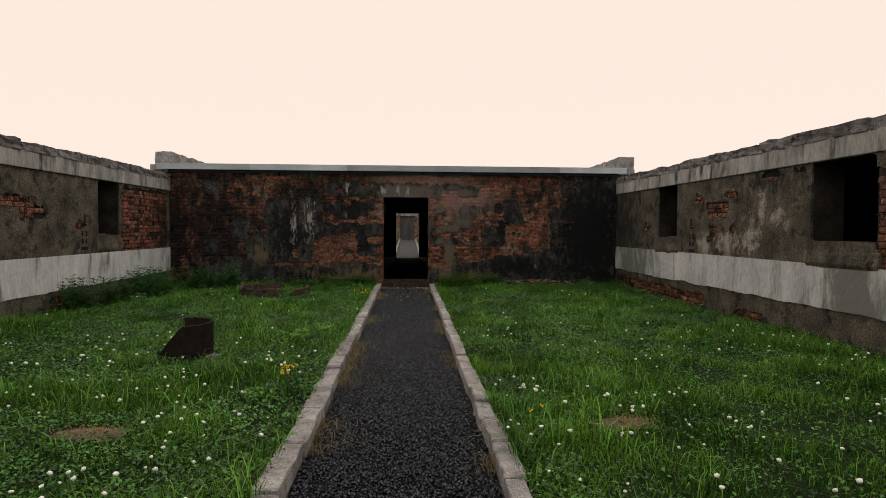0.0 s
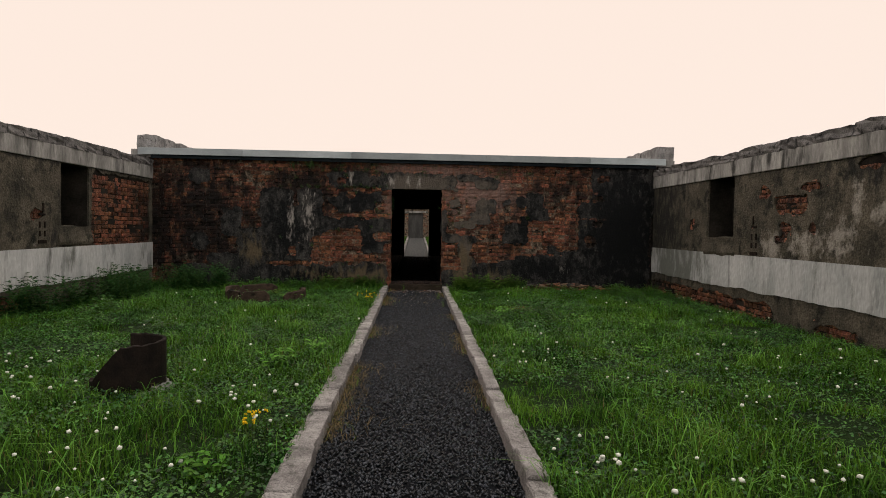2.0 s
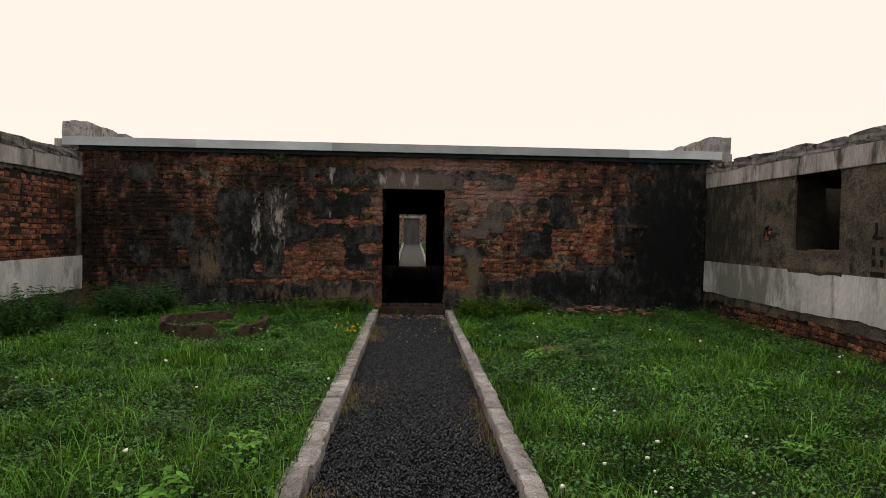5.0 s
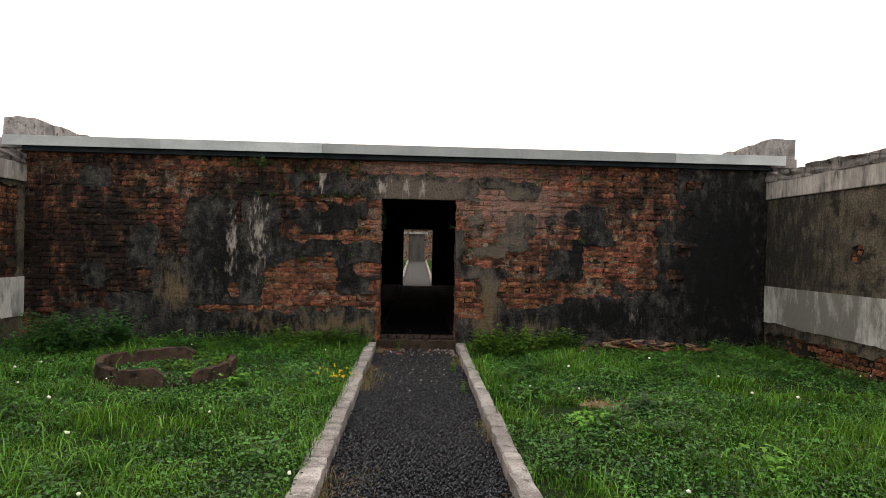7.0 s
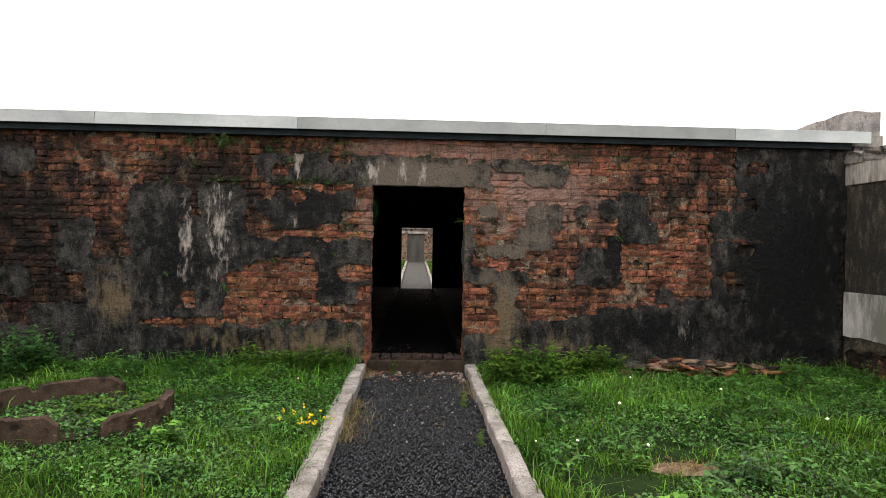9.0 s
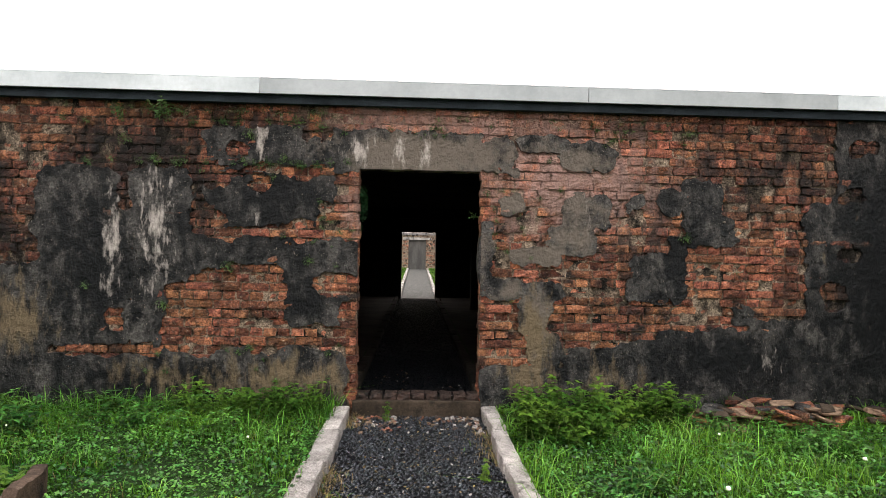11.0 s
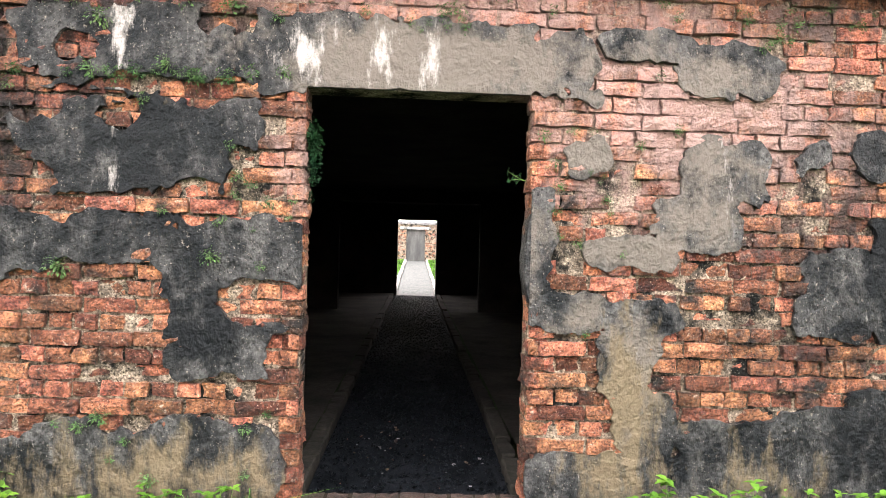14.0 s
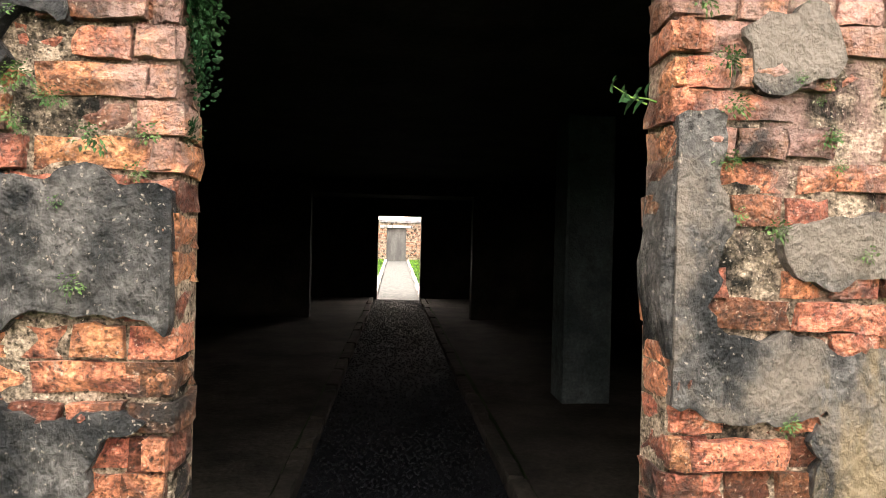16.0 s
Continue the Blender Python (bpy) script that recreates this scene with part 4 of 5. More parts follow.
# dark gravel
def stones(name, x0, x1, y0, y1, n, size, z, material, label):
    c = np.stack([rg.uniform(x0, x1, n), rg.uniform(y0, y1, n), z + rg.uniform(-0.004, 0.012, n)], 1)
    octa = np.array([(1, 0, 0), (0, 1, 0), (-1, 0, 0), (0, -1, 0), (0, 0, 1), (0, 0, -1)], float)
    tri = np.array([(0, 1, 4), (1, 2, 4), (2, 3, 4), (3, 0, 4), (1, 0, 5), (2, 1, 5), (3, 2, 5), (0, 3, 5)])
    sz = size * rg.uniform(0.5, 1.3, n)
    pts = octa[None] * np.stack([sz, sz * rg.uniform(0.5, 0.9, n), sz * rg.uniform(0.4, 0.8, n)], 1)[:, None] + rg.normal(0, 0.22, (n, 6, 3)) * sz[:, None, None]
    a, b = rg.uniform(0, 6.28, n), rg.uniform(-0.6, 0.6, n)
    ca, sa, cb, sb = np.cos(a), np.sin(a), np.cos(b), np.sin(b)
    zero, one = np.zeros(n), np.ones(n)
    rot = np.stack([np.stack([ca, -sa, zero], 1), np.stack([sa, ca, zero], 1), np.stack([zero, zero, one], 1)], 1) @ np.stack([np.stack([cb, zero, sb], 1), np.stack([zero, one, zero], 1), np.stack([-sb, zero, cb], 1)], 1)
    pts = np.einsum("nij,nkj->nki", rot, pts) + c[:, None]
    faces = (tri[None] + (np.arange(n) * 6)[:, None, None]).reshape(-1, 3)
    return tagged(finish(name, fast_mesh(name, pts.reshape(-1, 3), faces), material), label, "gravel", kind="stuff")


stones("gravel", -0.59, 0.54, 0.6, BACK, 60000, 0.0115, 0.004, GRAVEL, "coarse dark wet gravel of the path")
stones("gravel_inside", -0.59, 0.54, 13.8, 27.2, 12000, 0.014, 0.038, SHADEGRAVEL, "coarse dark gravel inside the hall, blackened for shade")
stones("pale_chippings", -0.58, 0.53, 10.5, 14.4, 70, 0.011, 0.016, GRANITE, "pale stone chips scattered on the gravel")

# dry weeds that grow out of the path's edges
n = 6500
y = rg.uniform(1.5, BACK, n)
left_side = rg.random(n) < 0.62
x = np.where(left_side, -0.59 + rg.exponential(0.06, n), 0.53 - rg.exponential(0.04, n))
k = (lumps(x * 0 + left_side * 3.0, y, 2.4, 9) > 0.3) & (np.abs(x) < 0.62)
base = np.stack([x[k], y[k], np.full(k.sum(), 0.0)], 1)
half = rg.random(k.sum()) < 0.87
v, f = blades(rg, base[half], rg.uniform(0.04, 0.11, half.sum()), rg.uniform(0.5, 1.5, half.sum()), rg.uniform(0.002, 0.004, half.sum()))
tagged(finish("dry_weeds", fast_mesh("dry_weeds", v, f), STRAW), "dry straw and dead weeds along the kerb", "weeds", kind="stuff")
v, f = blades(rg, base[~half], rg.uniform(0.03, 0.09, (~half).sum()), rg.uniform(0.5, 1.4, (~half).sum()), rg.uniform(0.003, 0.005, (~half).sum()))
tagged(finish("path_weeds", fast_mesh("path_weeds", v, f), GRASS), "tufts of grass along the kerb", "weeds", kind="stuff")


# ---- plants that stand singly ----
def tube(bm, points, r0, r1, sides=5):
    rings = []
    for i, p in enumerate(points):
        t = i / (len(points) - 1)
        way = (Vector(points[min(i + 1, len(points) - 1)]) - Vector(points[max(i - 1, 0)])).normalized()
        s = way.orthogonal().normalized()
        q = way.cross(s)
        rr = r0 + (r1 - r0) * t
        rings.append([bm.verts.new(Vector(p) + rr * (math.cos(a * math.tau / sides) * s + math.sin(a * math.tau / sides) * q)) for a in range(sides)])
    for a, b in zip(rings, rings[1:]):
        for i in range(sides):
            bm.faces.new((a[i], a[(i + 1) % sides], b[(i + 1) % sides], b[i]))
    bm.faces.new(rings[-1])
    bm.faces.new(rings[0][::-1])


def leaf(bm, at, way, length, width, droop):
    """A pointed leaf with a folded midrib, six faces."""
    way = Vector(way).normalized()
    side = way.cross(Vector((0, 0, 1)))
    side = side.normalized() if side.length > 0.01 else Vector((1, 0, 0))
    up = side.cross(way)
    rib, lft, rgt = [], [], []
    for t, w in ((0, 0.12), (0.3, 1.0), (0.65, 0.75), (1, 0)):
        c = Vector(at) + way * length * t - Vector((0, 0, 1)) * droop * length * t * t
        rib.append(bm.verts.new(c))
        if w:
            lft.append(bm.verts.new(c + side * width * w / 2 + up * width * 0.14 * w))
            rgt.append(bm.verts.new(c - side * width * w / 2 + up * width * 0.14 * w))
    for i in range(2):
        bm.faces.new((rib[i], rib[i + 1], lft[i + 1], lft[i]))
        bm.faces.new((rib[i + 1], rib[i], rgt[i], rgt[i + 1]))
    bm.faces.new((rib[2], rib[3], lft[2]))
    bm.faces.new((rib[3], rib[2], rgt[2]))


def weed_plant(seed, stems, high, spread, leaf_size, material, name, label):
    q = random.Random(seed)
    root = new(name)
    st, lv = bmesh.new(), bmesh.new()
    for s in range(stems):
        a, out = q.uniform(0, math.tau), q.uniform(0.1, 1) * spread
        h = high * q.uniform(0.55, 1.1)
        foot = Vector((q.gauss(0, spread * 0.3), q.gauss(0, spread * 0.3), 0))
        pts = [foot + Vector((math.cos(a) * out * t * t, math.sin(a) * out * t * t, h * t)) for t in (0, 0.35, 0.7, 1)]
        tube(st, pts, 0.003, 0.0012, 4)
        levels = max(3, int(h / (leaf_size * 0.55)))
        for k in range(1, levels + 1):
            t = k / levels
            c = foot + Vector((math.cos(a) * out * t * t, math.sin(a) * out * t * t, h * t))
            for side in range(2 if t < 0.95 else 4):
                b = a + k * 1.57 + side * math.pi * (1 if t < 0.95 else 0.5) + q.uniform(-0.5, 0.5)
                size = leaf_size * q.uniform(0.7, 1.2) * (1.1 - 0.5 * t)
                leaf(lv, c, (math.cos(b), math.sin(b), q.uniform(0.0, 0.6)), size, size * q.uniform(0.5, 0.7), q.uniform(0.1, 0.5))
    tagged(part("stem", st, STALK, root), kind="stuff")
    tagged(part("foliage", lv, material, root), kind="stuff")
    return tagged(root, label, "weed")


def sow(master, places, seed, group, lo=0.8, hi=1.2):
    q = random.Random(seed)
    master["group"] = group
    for i, (x, y, z) in enumerate(places):
        m = pose(x, y, z, q.uniform(-6, 6), q.uniform(-6, 6), q.uniform(0, 360))
        s = q.uniform(lo, hi)
        if i == 0:
            master.matrix_basis = m @ Matrix.Diagonal((s, s, s, 1))
        else:
            ob = copy_thing(master, m)
            ob.scale = (s, s, s)


q = random.Random(21)
nettle = lambda k: weed_plant(k, 9, 0.3, 0.14, 0.085, WEED, "nettle_plant", "bright green nettle plant at the foot of the wall")
along = lambda n, x0, x1, y0, y1: [(q.uniform(x0, x1), q.uniform(y0, y1), 0.05) for i in range(n)]
for k in range(3):
    sow(nettle(40 + k), along(11, 0.8, 2.15, 12.75, 13.2) + along(4, 0.75, 1.3, 12.2, 12.8), k, "nettles along the wall", 0.7, 1.15)
    sow(nettle(50 + k), along(9, -2.0, -0.85, 12.85, 13.22), 5 + k, "nettles along the wall", 0.55, 0.95)
low = lambda k: weed_plant(k, 11, 0.16, 0.16, 0.06, CLOVER, "broadleaf_weed", "low broad-leaved weed in the grass")
for k in range(3):
    sow(low(60 + k), along(16, -5.2, -1.0, 12.4, 13.2) + along(9, 2.0, 4.9, 11.0, 12.9) + along(8, 0.8, 2.4, 8.5, 11.5) + along(6, -4.5, -0.9, 7, 11), 9 + k, "low weeds in the grass", 0.7, 1.4)
bush = lambda k: weed_plant(k, 30, 0.5, 0.34, 0.09, DARKWEED, "weed_bush", "dark green leafy bush in the corner by the wall")
for k in range(2):
    sow(bush(70 + k), [(-5.0 + 0.55 * i, 11.6 + 0.5 * (i % 3) + 0.2 * k, 0.04) for i in range(3)] + [(-5.15, 10.9 + 0.6 * k, 0.04), (-5.1, 9.6 + 0.35 * k, 0.04), (-5.2, 8.7 + 0.4 * k, 0.04), (-4.7, 10.4 + 0.5 * k, 0.04), (-4.3, 12.3 + 0.4 * k, 0.04)], 30 + k, "dark bushes by the wall", 0.75, 1.05)
sow(weed_plant(80, 14, 0.2, 0.2, 0.06, DARKWEED, "weed_bush", "dark green leafy clump in the lawn"), [(3.1, 11.2, 0.05), (4.4, 9.9, 0.05), (3.9, 12.4, 0.05), (4.7, 12.6, 0.05)], 33, "dark clumps in the lawn", 0.8, 1.2)
fern = lambda k: weed_plant(k, 12, 0.14, 0.12, 0.07, LONG_GRASS, "yellow_green_weed", "bright yellow-green leafy weed in the lawn")
sow(fern(85), [(-1.25, 5.9, 0.06), (-1.0, 6.6, 0.06), (2.3, 6.6, 0.06), (2.8, 7.9, 0.06), (1.3, 9.3, 0.06), (2.2, 8.4, 0.06), (-1.1, 3.6, 0.06), (-2.2, 10.75, 0.06), (-1.75, 10.5, 0.06)], 34, "yellow-green weeds in the lawn", 0.8, 1.3)
sow(weed_plant(86, 10, 0.12, 0.16, 0.07, WEED, "broadleaf_weed", "broad-leaved weed growing inside the clay ring"), [(-2.2, 11.35, 0.08), (-2.45, 11.2, 0.08), (-2.7, 11.3, 0.08), (-2.1, 11.1, 0.08)], 35, "weeds in the clay ring")
sow(weed_plant(87, 5, 0.16, 0.06, 0.05, WEED, "seedling", "small green seedling on the gravel before the doorstep"), [(-0.28, 13.16, 0.0), (0.4, 11.8, 0.0), (0.44, 10.7, 0.0)], 36, "seedlings on the path", 0.6, 1.0)


def flower_clump(seed, n, spread, x, y):
    qq = random.Random(seed)
    root = new("yellow_flowers")
    st, hd = bmesh.new(), bmesh.new()
    for i in range(n):
        px, py, h = qq.gauss(0, spread), qq.gauss(0, spread * 0.6), qq.uniform(0.1, 0.2)
        tube(st, [(px * 0.6, py * 0.6, 0), (px * 0.8, py * 0.8, h * 0.5), (px, py, h)], 0.0018, 0.001, 4)
        for k in range(3):
            bmesh.ops.create_icosphere(hd, subdivisions=1, radius=qq.uniform(0.005, 0.009), matrix=Matrix.Translation((px + qq.uniform(-0.012, 0.012), py + qq.uniform(-0.012, 0.012), h + qq.uniform(-0.012, 0.012))))
    tagged(part("stalk", st, STALK, root), kind="stuff")
    tagged(part("blossom", hd, YELLOW, root), kind="stuff")
    root.matrix_basis = pose(x, y, 0.05)
    return tagged(root, "small clump of yellow flowers beside the kerb", "flowers")


flower_clump(1, 12, 0.055, -0.99, 4.15)
flower_clump(2, 14, 0.06, -0.78, 10.75)
flower_clump(3, 4, 0.1, -0.95, 10.85)
flower_clump(4, 2, 0.04, 0.86, 2.95)


# small ferns and moss tufts rooted in the wall
def wall_tuft(seed, n, size, leaf_size, material, label):
    qq = random.Random(seed)
    bm = bmesh.new()
    for i in range(n):
        a, b = qq.uniform(-1.4, 1.4), qq.uniform(-0.9, 0.9)
        way = Vector((math.sin(a) * math.cos(b), -math.cos(a) * math.cos(b), math.sin(b)))
        tip = way * size * qq.uniform(0.15, 1)
        s = leaf_size * qq.uniform(0.6, 1.2)
        leaf(bm, tip, (way.x + qq.uniform(-0.7, 0.7), way.y, way.z + qq.uniform(-0.6, 0.6)), s, s * 0.7, 0.4)
    root = new("wall_fern")
    tagged(part("foliage", bm, material, root), kind="stuff")
    return tagged(root, label, "fern")


def tufts(master, places, seed, group):
    qq = random.Random(seed)
    master["group"] = group
    for i, (x, z, s) in enumerate(places):
        m = pose(x, BACK - 0.005, z, 0, qq.uniform(-50, 50), 0)
        ob = master if i == 0 else copy_thing(master, m)
        if i == 0:
            ob.matrix_basis = m
        ob.scale = (s, s, s)


tufts(wall_tuft(1, 120, 0.05, 0.0125, FERN, "tiny green fern tuft rooted in a brick joint"), [
    (-0.98, 1.34, 1.0), (-0.72, 1.6, 0.8), (-0.86, 1.72, 0.7), (-1.66, 1.28, 1.2), (-1.5, 2.42, 1.2), (-0.9, 2.5, 1.3), (-1.1, 2.53, 1.4), (-2.6, 2.6, 1.6), (-2.35, 2.62, 1.4),
    (-2.55, 2.35, 1.2), (-1.2, 2.22, 0.9), (-0.66, 2.2, 0.8), (0.56, 1.95, 0.8), (0.64, 1.72, 0.7), (0.74, 1.45, 0.7), (0.86, 1.66, 0.6), (1.02, 1.92, 0.6), (0.62, 1.82, 0.7), (2.32, 1.6, 1.3), (-2.2, 0.95, 1.1)], 3, "ferns on the brick wall")
tufts(wall_tuft(2, 80, 0.034, 0.0085, FERN, "small pale moss tuft on the brickwork"), [
    (-0.75, 1.3, 1), (-0.95, 1.5, 1), (-1.2, 1.55, 1), (-0.9, 1.85, 1), (-1.3, 2.05, 1.2), (-1.9, 2.1, 1.1), (0.62, 1.6, 0.9), (0.7, 1.98, 0.9), (0.95, 1.4, 0.8), (0.78, 1.02, 0.8), (-0.7, 0.62, 0.9), (1.2, 2.0, 1),
    (-2.0, 2.5, 1.3), (-1.75, 2.52, 1.2), (0.1, 2.52, 1.2), (1.6, 2.4, 1), (1.1, 2.25, 1), (-2.85, 1.1, 1.4), (2.8, 1.3, 1.2)] + [(q.uniform(-3.2, -0.7), q.choice((2.165, 2.17, 2.52, 2.6, 2.62)) + q.uniform(-0.02, 0.02), q.uniform(0.8, 1.7)) for k in range(64)] + [(q.uniform(-0.7, 2.4), q.choice((2.44, 2.52, 2.6)) + q.uniform(-0.02, 0.02), q.uniform(0.6, 1.3)) for k in range(38)] + [(q.uniform(-1.0, -0.6), q.uniform(1.45, 1.75), q.uniform(0.5, 1.0)) for k in range(9)] + [(q.uniform(0.53, 1.0), q.uniform(1.3, 2.0), q.uniform(0.4, 0.8)) for k in range(9)] + [(q.uniform(-3.0, -0.7), q.uniform(0.25, 0.6), q.uniform(0.8, 1.6)) for k in range(12)], 4, "moss tufts on the brick wall")
for x, y, turn, sizes in ((-0.55, BACK + 0.06, 75, ((1.97, 1.0), (1.93, 1.3), (1.88, 1.3), (1.84, 1.1), (1.8, 1.2), (1.74, 1.1), (1.63, 0.7), (1.9, 1.2))),):
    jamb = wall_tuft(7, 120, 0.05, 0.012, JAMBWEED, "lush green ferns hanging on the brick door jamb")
    jamb["group"] = "ferns on the door jamb"
    for i, (z, s) in enumerate(sizes):
        m = pose(x, y + 0.02 * math.sin(i * 4), z, 0, 25 * i, turn)
        ob = jamb if i == 0 else copy_thing(jamb, m)
        ob.matrix_basis = m
        ob.scale = (s, s, s)
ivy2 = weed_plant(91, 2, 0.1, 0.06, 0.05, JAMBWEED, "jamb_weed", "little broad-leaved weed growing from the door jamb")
ivy2.matrix_basis = pose(0.49, BACK + 0.1, 1.73, 0, -70, 0)
top = weed_plant(92, 7, 0.16, 0.14, 0.045, FERN, "wall_weed", "yellow-green weed rooted high in the wall")
top.matrix_basis = pose(-2.2, BACK - 0.01, 2.55, 35, 0, 0)


# ---- broken pipe and clay ring ----
def broken_ring(radius, thick, start, end, height, seed, steps=44):
    """A broken tube standing on end: height(t) is the jagged top along the arc."""
    qq = random.Random(seed)
    bm = bmesh.new()
    rows = []
    for i in range(steps + 1):
        t = i / steps
        a = start + (end - start) * t
        h = height(t) + qq.uniform(-0.006, 0.006)
        inner, outer = radius - thick / 2 + qq.uniform(-0.001, 0.001), radius + thick / 2
        rows.append([bm.verts.new((r * math.cos(a), r * math.sin(a), z)) for r, z in ((outer, 0), (outer, h * 0.5), (outer, h - 0.006), (outer - thick * 0.25, h), (inner + thick * 0.2, h + qq.uniform(-0.003, 0.003)), (inner, h - 0.008), (inner, 0))])
    for a, b in zip(rows, rows[1:]):
        for k in range(6):
            bm.faces.new((a[k], b[k], b[k + 1], a[k + 1]))
    bm.faces.new(rows[0])
    bm.faces.new(rows[-1][::-1])
    return bm


def pipe_top(t):
    if t < 0.68:
        return 0.385 - 0.03 * t
    return max(0.09, 0.365 - (t - 0.68) * 1.35)


pipe = new("broken_pipe")
part("pipe_wall", broken_ring(0.255, 0.028, radians(112), radians(-165), pipe_top, 3), RUST, pipe)
bm = bmesh.new()
bmesh.ops.create_cone(bm, cap_ends=True, segments=20, radius1=0.3, radius2=0.24, depth=0.05)
for v in bm.verts:
    v.co += Vector((q.uniform(-0.03, 0.03), q.uniform(-0.03, 0.03), q.uniform(-0.008, 0.008)))
foot = part("footing", bm, BEAM, pipe, "crumbled grey cement footing")
foot.location = (0.03, 0.03, 0.015)
pipe.matrix_basis = pose(-2.26, 5.33, 0.06)
tagged(pipe, "broken rusty brown pipe standing in the grass", "pipe")
ring = new("broken_clay_ring")
for a, b, h, s in ((205, 86, 0.21, 1), (212, 288, 0.2, 2), (-50, 38, 0.18, 4)):
    part("clay_fragment", broken_ring(0.63, 0.075, radians(a), radians(b), lambda t, h=h, s=s: h + 0.012 * math.sin(t * 6 + s) - (0.05 if 0.45 < t < 0.52 else 0) - 0.08 * max(0, abs(t - 0.5) - 0.42) * 10, 10 + s), CLAY, ring)
bm = bmesh.new()
bmesh.ops.create_circle(bm, cap_ends=True, segments=24, radius=0.6)
infill = part("soil_infill", bm, EARTH, ring, "bare soil inside the ring")
infill.location = (0, 0, 0.03)
ring.matrix_basis = pose(-2.6, 11.1, 0.06)
tagged(ring, "broken brown clay well ring half sunk in the grass", "well ring")

# bare worn spots in the lawn
for x, y, w, h in BARE_SPOTS[:4]:
    bm = bmesh.new()
    bmesh.ops.create_grid(bm, x_segments=14, y_segments=14, size=1)
    for v in bm.verts:
        d = v.co.length
        v.co = Vector((v.co.x * w * 1.15, v.co.y * h * 1.2, 0.02 * max(0, 1 - d) + 0.012 * noise.noise((v.co.x * 4 + x, v.co.y * 4, y)) - 0.03 * max(0, d - 0.8)))
    ob = part("bare_patch", bm, BARE)
    ob.matrix_basis = pose(x, y, 0.075)
    tagged(ob, "bare brown worn patch of soil in the lawn", "soil patch", kind="structure")

# dry straw and leaf litter on the bare spots and inside the clay ring
spots = np.concatenate([np.stack([x + w * 1.1 * rg.normal(0, 0.5, 170), y + h * 1.1 * rg.normal(0, 0.5, 170), np.full(170, 0.085)], 1) for x, y, w, h in (BARE_SPOTS[0], BARE_SPOTS[1], BARE_SPOTS[2], BARE_SPOTS[5], BARE_SPOTS[5])])
v, f = blades(rg, spots, rg.uniform(0.02, 0.05, len(spots)), rg.uniform(1.2, 2.4, len(spots)), rg.uniform(0.002, 0.005, len(spots)))
tagged(finish("straw_litter", fast_mesh("straw_litter", v, f), STRAW), "dry straw lying on bare soil", "straw", kind="stuff")
n = 2600
a, d = rg.uniform(0, 6.28, n), 0.58 * np.sqrt(rg.random(n))
v, f = leaflets(rg, np.stack([-2.6 + d * np.cos(a), 11.1 + d * np.sin(a), 0.1 + rg.uniform(0, 0.05, n)], 1), rg.uniform(0.01, 0.028, n), 0.7)
tagged(finish("ring_weeds", fast_mesh("ring_weeds", v, f), CLOVER), "small green weeds filling the clay ring", "weeds", kind="stuff")
v, f = leaflets(rg, np.stack([rg.normal(0, 0.3, 420), 12.2 + rg.normal(0, 0.9, 420), np.full(420, 0.016)], 1)[:, :3] * 1.0, rg.uniform(0.006, 0.016, 420), 0.4)
keep = np.abs(v.reshape(-1, 4, 3)[:, 0, 0]) < 0.5
v = v.reshape(-1, 4, 3)[keep]
v = v[v[:, 0, 1] < 13.25].reshape(-1, 3)
i = np.arange(len(v) // 4)[:, None] * 4
tagged(finish("leaf_litter", fast_mesh("leaf_litter", v, np.concatenate([i + [0, 1, 2], i + [0, 2, 3]], 1).reshape(-1, 3)), STRAW), "withered leaves strewn over the gravel", "leaf litter", kind="stuff")

# ---- rubble ----
def fragment(seed, size, flat):
    qq = random.Random(seed)
    bm = bmesh.new()
    bmesh.ops.create_cube(bm, size=1)
    bmesh.ops.subdivide_edges(bm, edges=bm.edges[:4], cuts=1)
    for v in bm.verts:
        v.co = Vector((v.co.x * size * qq.uniform(0.7, 1.2), v.co.y * size * qq.uniform(0.5, 1), v.co.z * size * flat * qq.uniform(0.7, 1.2)))
    bmesh.ops.bevel(bm, geom=bm.edges[:], offset=size * 0.05, segments=1, affect="EDGES")
    return bm


pile = new("rubble_heap")
tagged(pile, "low heap of broken bricks and plaster slabs at the wall", "rubble")
masters = [part("fragment", fragment(k, 0.13 if k % 2 else 0.19, 0.32 if k % 2 else 0.16), (BRICK, EARTH, BRICK, PLASTER, BARE)[k % 5], pile) for k in range(10)]
for k, ob in enumerate(masters):
    ob.matrix_basis = pose(2.0 + 0.14 * k, 13.0 + 0.1 * math.sin(k * 2.1), 0.13, 8 * math.sin(k), 9 * math.cos(k * 1.7), 37 * k)
for k in range(64):
    ob = new("fragment", masters[k % 10].data)
    ob.parent = pile
    x = 2.0 + q.random() * 1.6
    ob.matrix_basis = pose(x + 0.3, 12.92 + q.gauss(0, 0.14), 0.12 + q.uniform(0, 0.09), q.uniform(-16, 16), q.uniform(-16, 16), q.uniform(0, 360))
litter = new("brick_litter")
tagged(litter, "broken brick and stone bits strewn before the doorstep", "rubble")
bits = [part("fragment", fragment(100 + k, 0.042, 0.38), (BRICK, DARKBRICK, GRANITE, BARE)[k % 4], litter) for k in range(8)]
for k, ob in enumerate(bits):
    ob.matrix_basis = pose(-0.5 + 0.13 * k, 13.2, 0.02, 0, 10 * k, 50 * k)
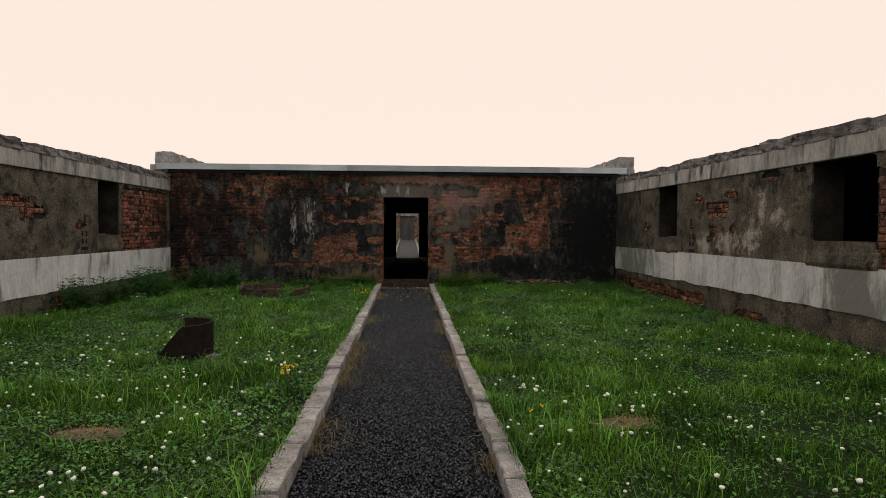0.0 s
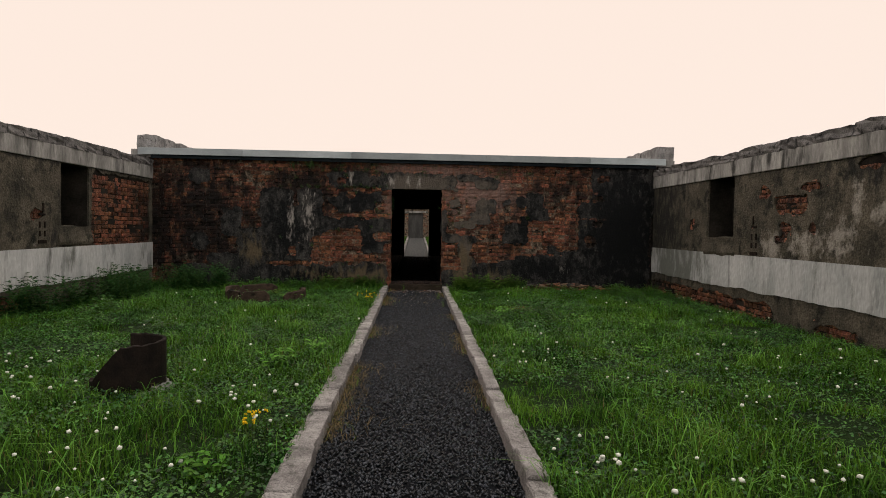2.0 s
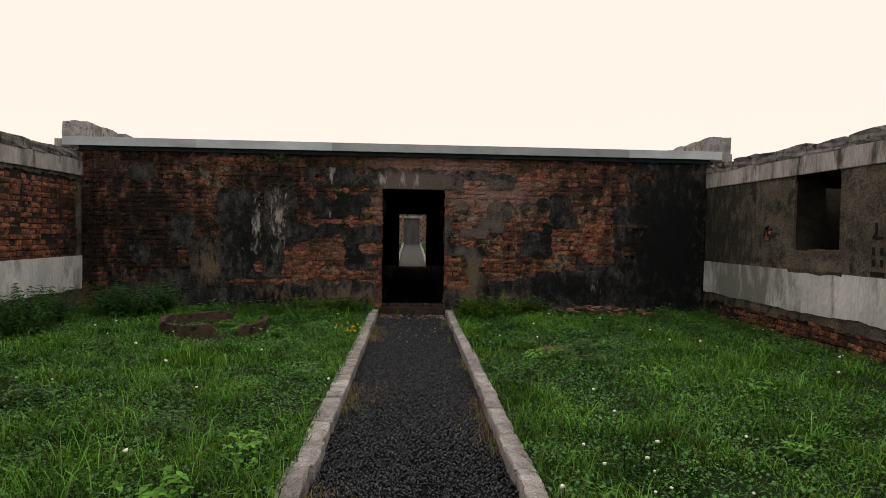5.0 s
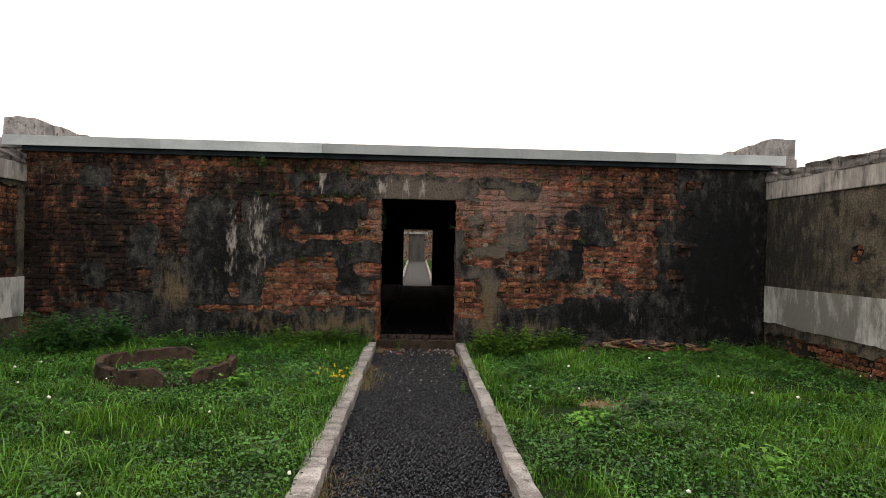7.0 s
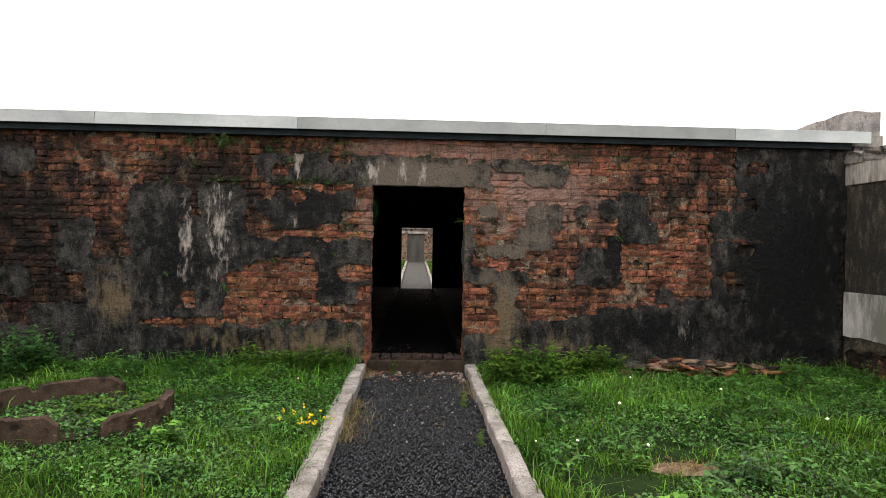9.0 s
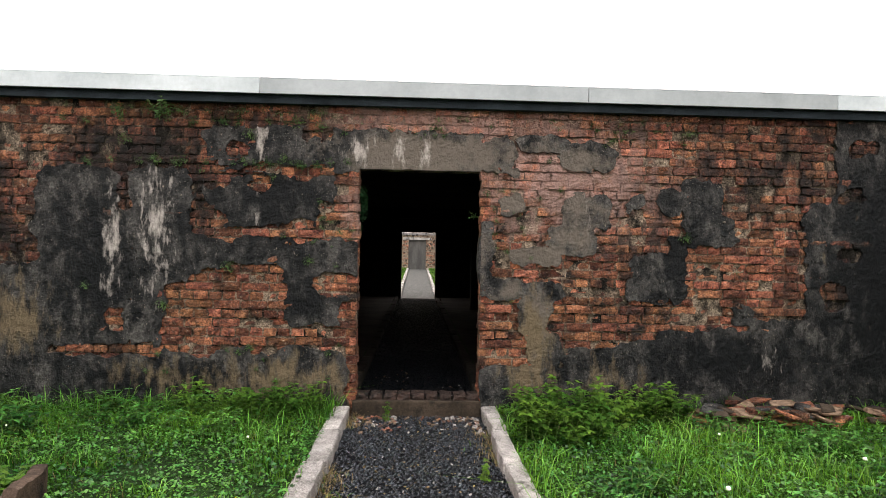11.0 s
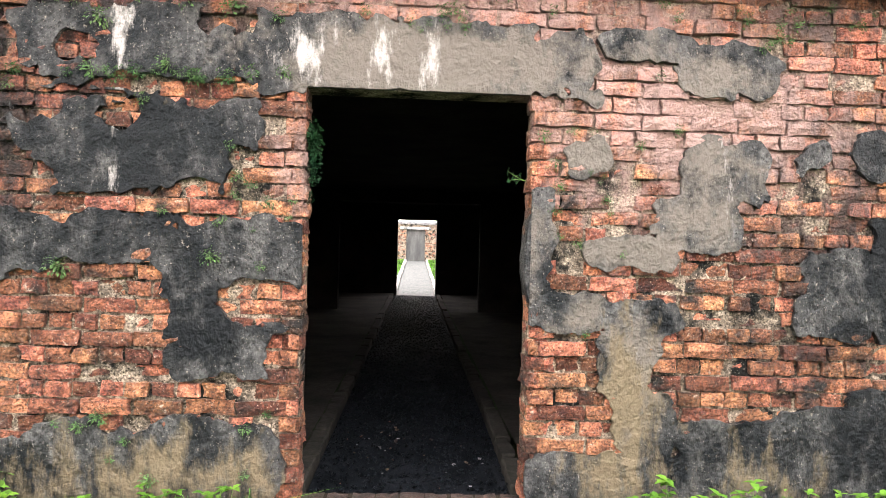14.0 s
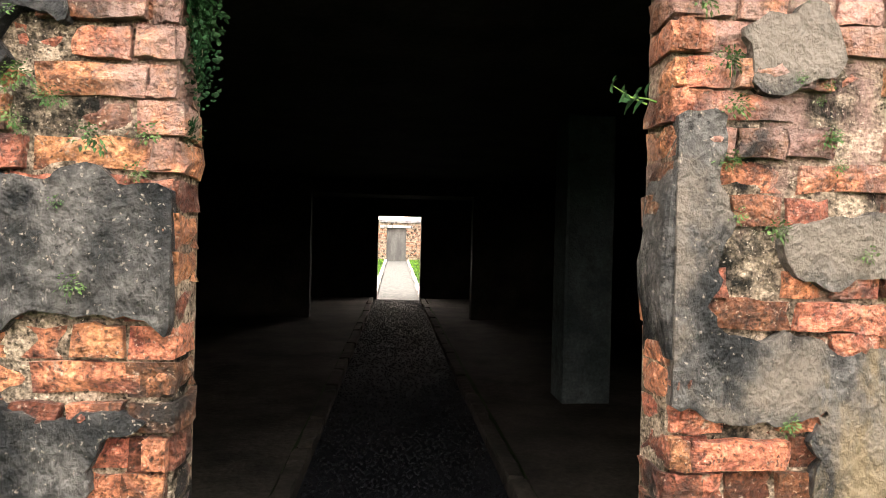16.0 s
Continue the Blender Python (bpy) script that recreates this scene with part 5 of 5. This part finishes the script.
for k in range(190):
    ob = new("fragment", bits[k % 8].data)
    ob.parent = litter
    near = k < 150
    x = -0.02 + (1 if q.random() < 0.5 else -1) * min(0.5, abs(q.gauss(0.36, 0.13))) if near else q.uniform(-0.5, 0.45)
    y = 13.26 - abs(q.gauss(0, 0.22)) if near else q.uniform(13.85, 15.2)
    ob.matrix_basis = pose(x, y, 0.015 if near else 0.05, q.uniform(-20, 20), q.uniform(-20, 20), q.uniform(0, 360))
    s = q.uniform(0.25, 1.05) * (1 if near else 0.6)
    ob.scale = (s, s, s)

# broken cement slopes under the wing windows, and slots left by old ironwork
for x, y0, y1, sgn in ((LEFT, 10.02, 10.98, 1), (RIGHT, 9.95, 10.98, -1), (RIGHT, 5.12, 6.3, -1)):
    bm = bmesh.new()
    prof = ((0.012, 0.95), (-0.03, 0.97), (-0.045, 1.02), (-0.015, 1.17), (0.2, 1.28), (0.2, 0.95))
    rows = []
    for i in range(9):
        y = y0 + (y1 - y0) * i / 8
        rows.append([bm.verts.new((x - sgn * (d + 0.012 * noise.noise((y * 9, z * 9, 1))), y, z + 0.03 * noise.noise((y * 4, z * 4, 7)))) for d, z in prof])
    for a, b in zip(rows, rows[1:]):
        for k in range(6):
            bm.faces.new((a[k], b[k], b[(k + 1) % 6], a[(k + 1) % 6]))
    bm.faces.new(rows[0])
    bm.faces.new(rows[-1][::-1])
    part("window_sill", bm, RENDER, wings[0 if sgn > 0 else 1][0], "broken sloping cement sill")
# raised rust-dark strips stand in for the unlit depth of the slots
for x, y, sgn in ((LEFT, 9.62, 1), (RIGHT, 9.42, -1)):
    for dy, z, w, h in ((-0.06, 1.16, 0.035, 0.08), (0.06, 1.16, 0.035, 0.08), (-0.06, 1.29, 0.035, 0.09), (0.06, 1.29, 0.035, 0.09), (0, 1.04, 0.19, 0.05), (0, 1.44, 0.14, 0.03), (0.03, 1.54, 0.03, 0.13)):
        a, b = sorted((x + sgn * 0.005, x + sgn * 0.024))
        part("iron_strip", boxes((a, y + dy - w / 2, z - h / 2, b, y + dy + w / 2, z + h / 2), bevel=0.003), RUST, wings[0 if sgn > 0 else 1][0], "raised dark strip standing in for an unlit wall slot")

# ---- bricks of the walls ----
lay_bricks(Matrix.Identity(3), back_place, LEFT, RIGHT, -0.02, 2.72, [DOOR], back_field, wall_back, lambda u, z: abs(u) < 1.6)
r = random.Random(77)
for course in range(28):
    z = -0.02 + COURSE * (course + 0.5)
    if z > 2.12:
        break
    for x, sgn in ((-0.56, 1), (0.51, -1)):
        ob = new("brick", MASTERS["short", r.randrange(14)][0])
        ob.parent = wall_back
        ob.matrix_basis = Matrix.Translation((x + sgn * r.uniform(0.004, 0.02), BACK + 0.076, z)) @ pose(0, 0, 0, 0, r.uniform(-1, 1), (90 if sgn > 0 else -90) + r.uniform(-3, 3)) @ Matrix.Diagonal((1.28, 1, 1.02, 1))
for x, z0, z1, mat in ((0.516, 1.16, 1.58, PLASTER),):
    bm = bmesh.new()
    sgn = 1 if x < 0 else -1
    rows = []
    for k in range(13):
        z = z0 + (z1 - z0) * k / 12
        a, b = BACK - 0.008, BACK + 0.14 - 0.05 * abs(noise.noise((z * 9, x, 0)))
        out = x + sgn * (0.034 * math.sin(math.pi * (k + 0.4) / 12.8) ** 0.4 + 0.005 * noise.noise((z * 12, 5, x)))
        rows.append([bm.verts.new(c) for c in ((x, a + 0.004, z), (out - sgn * 0.006, a, z), (out, a + 0.01, z), (out, (a + b) / 2, z + 0.006 * noise.noise((z * 20, 1, 1))), (out, b, z), (x, b, z))])
    for lo, hi in zip(rows, rows[1:]):
        for k in range(6):
            bm.faces.new((lo[k], lo[(k + 1) % 6], hi[(k + 1) % 6], hi[k]))
    bm.faces.new(rows[0])
    bm.faces.new(rows[-1][::-1])
    part("jamb_plaster", bm, mat, wall_back, "patch of plaster on the door jamb")
for wall, place, u0, u1, holes, field, turn in wings:
    lay_bricks(turn, place, u0, u1, -0.02, 2.2, holes, field, wall)
lay_bricks(Matrix.Identity(3), lambda u, z, d: Vector((u, 47 + d, z)), -3, 3, 0.3, 2.7, [(-0.62, 0.4, 0.5, 2.55)], lambda u, z: -1, far)
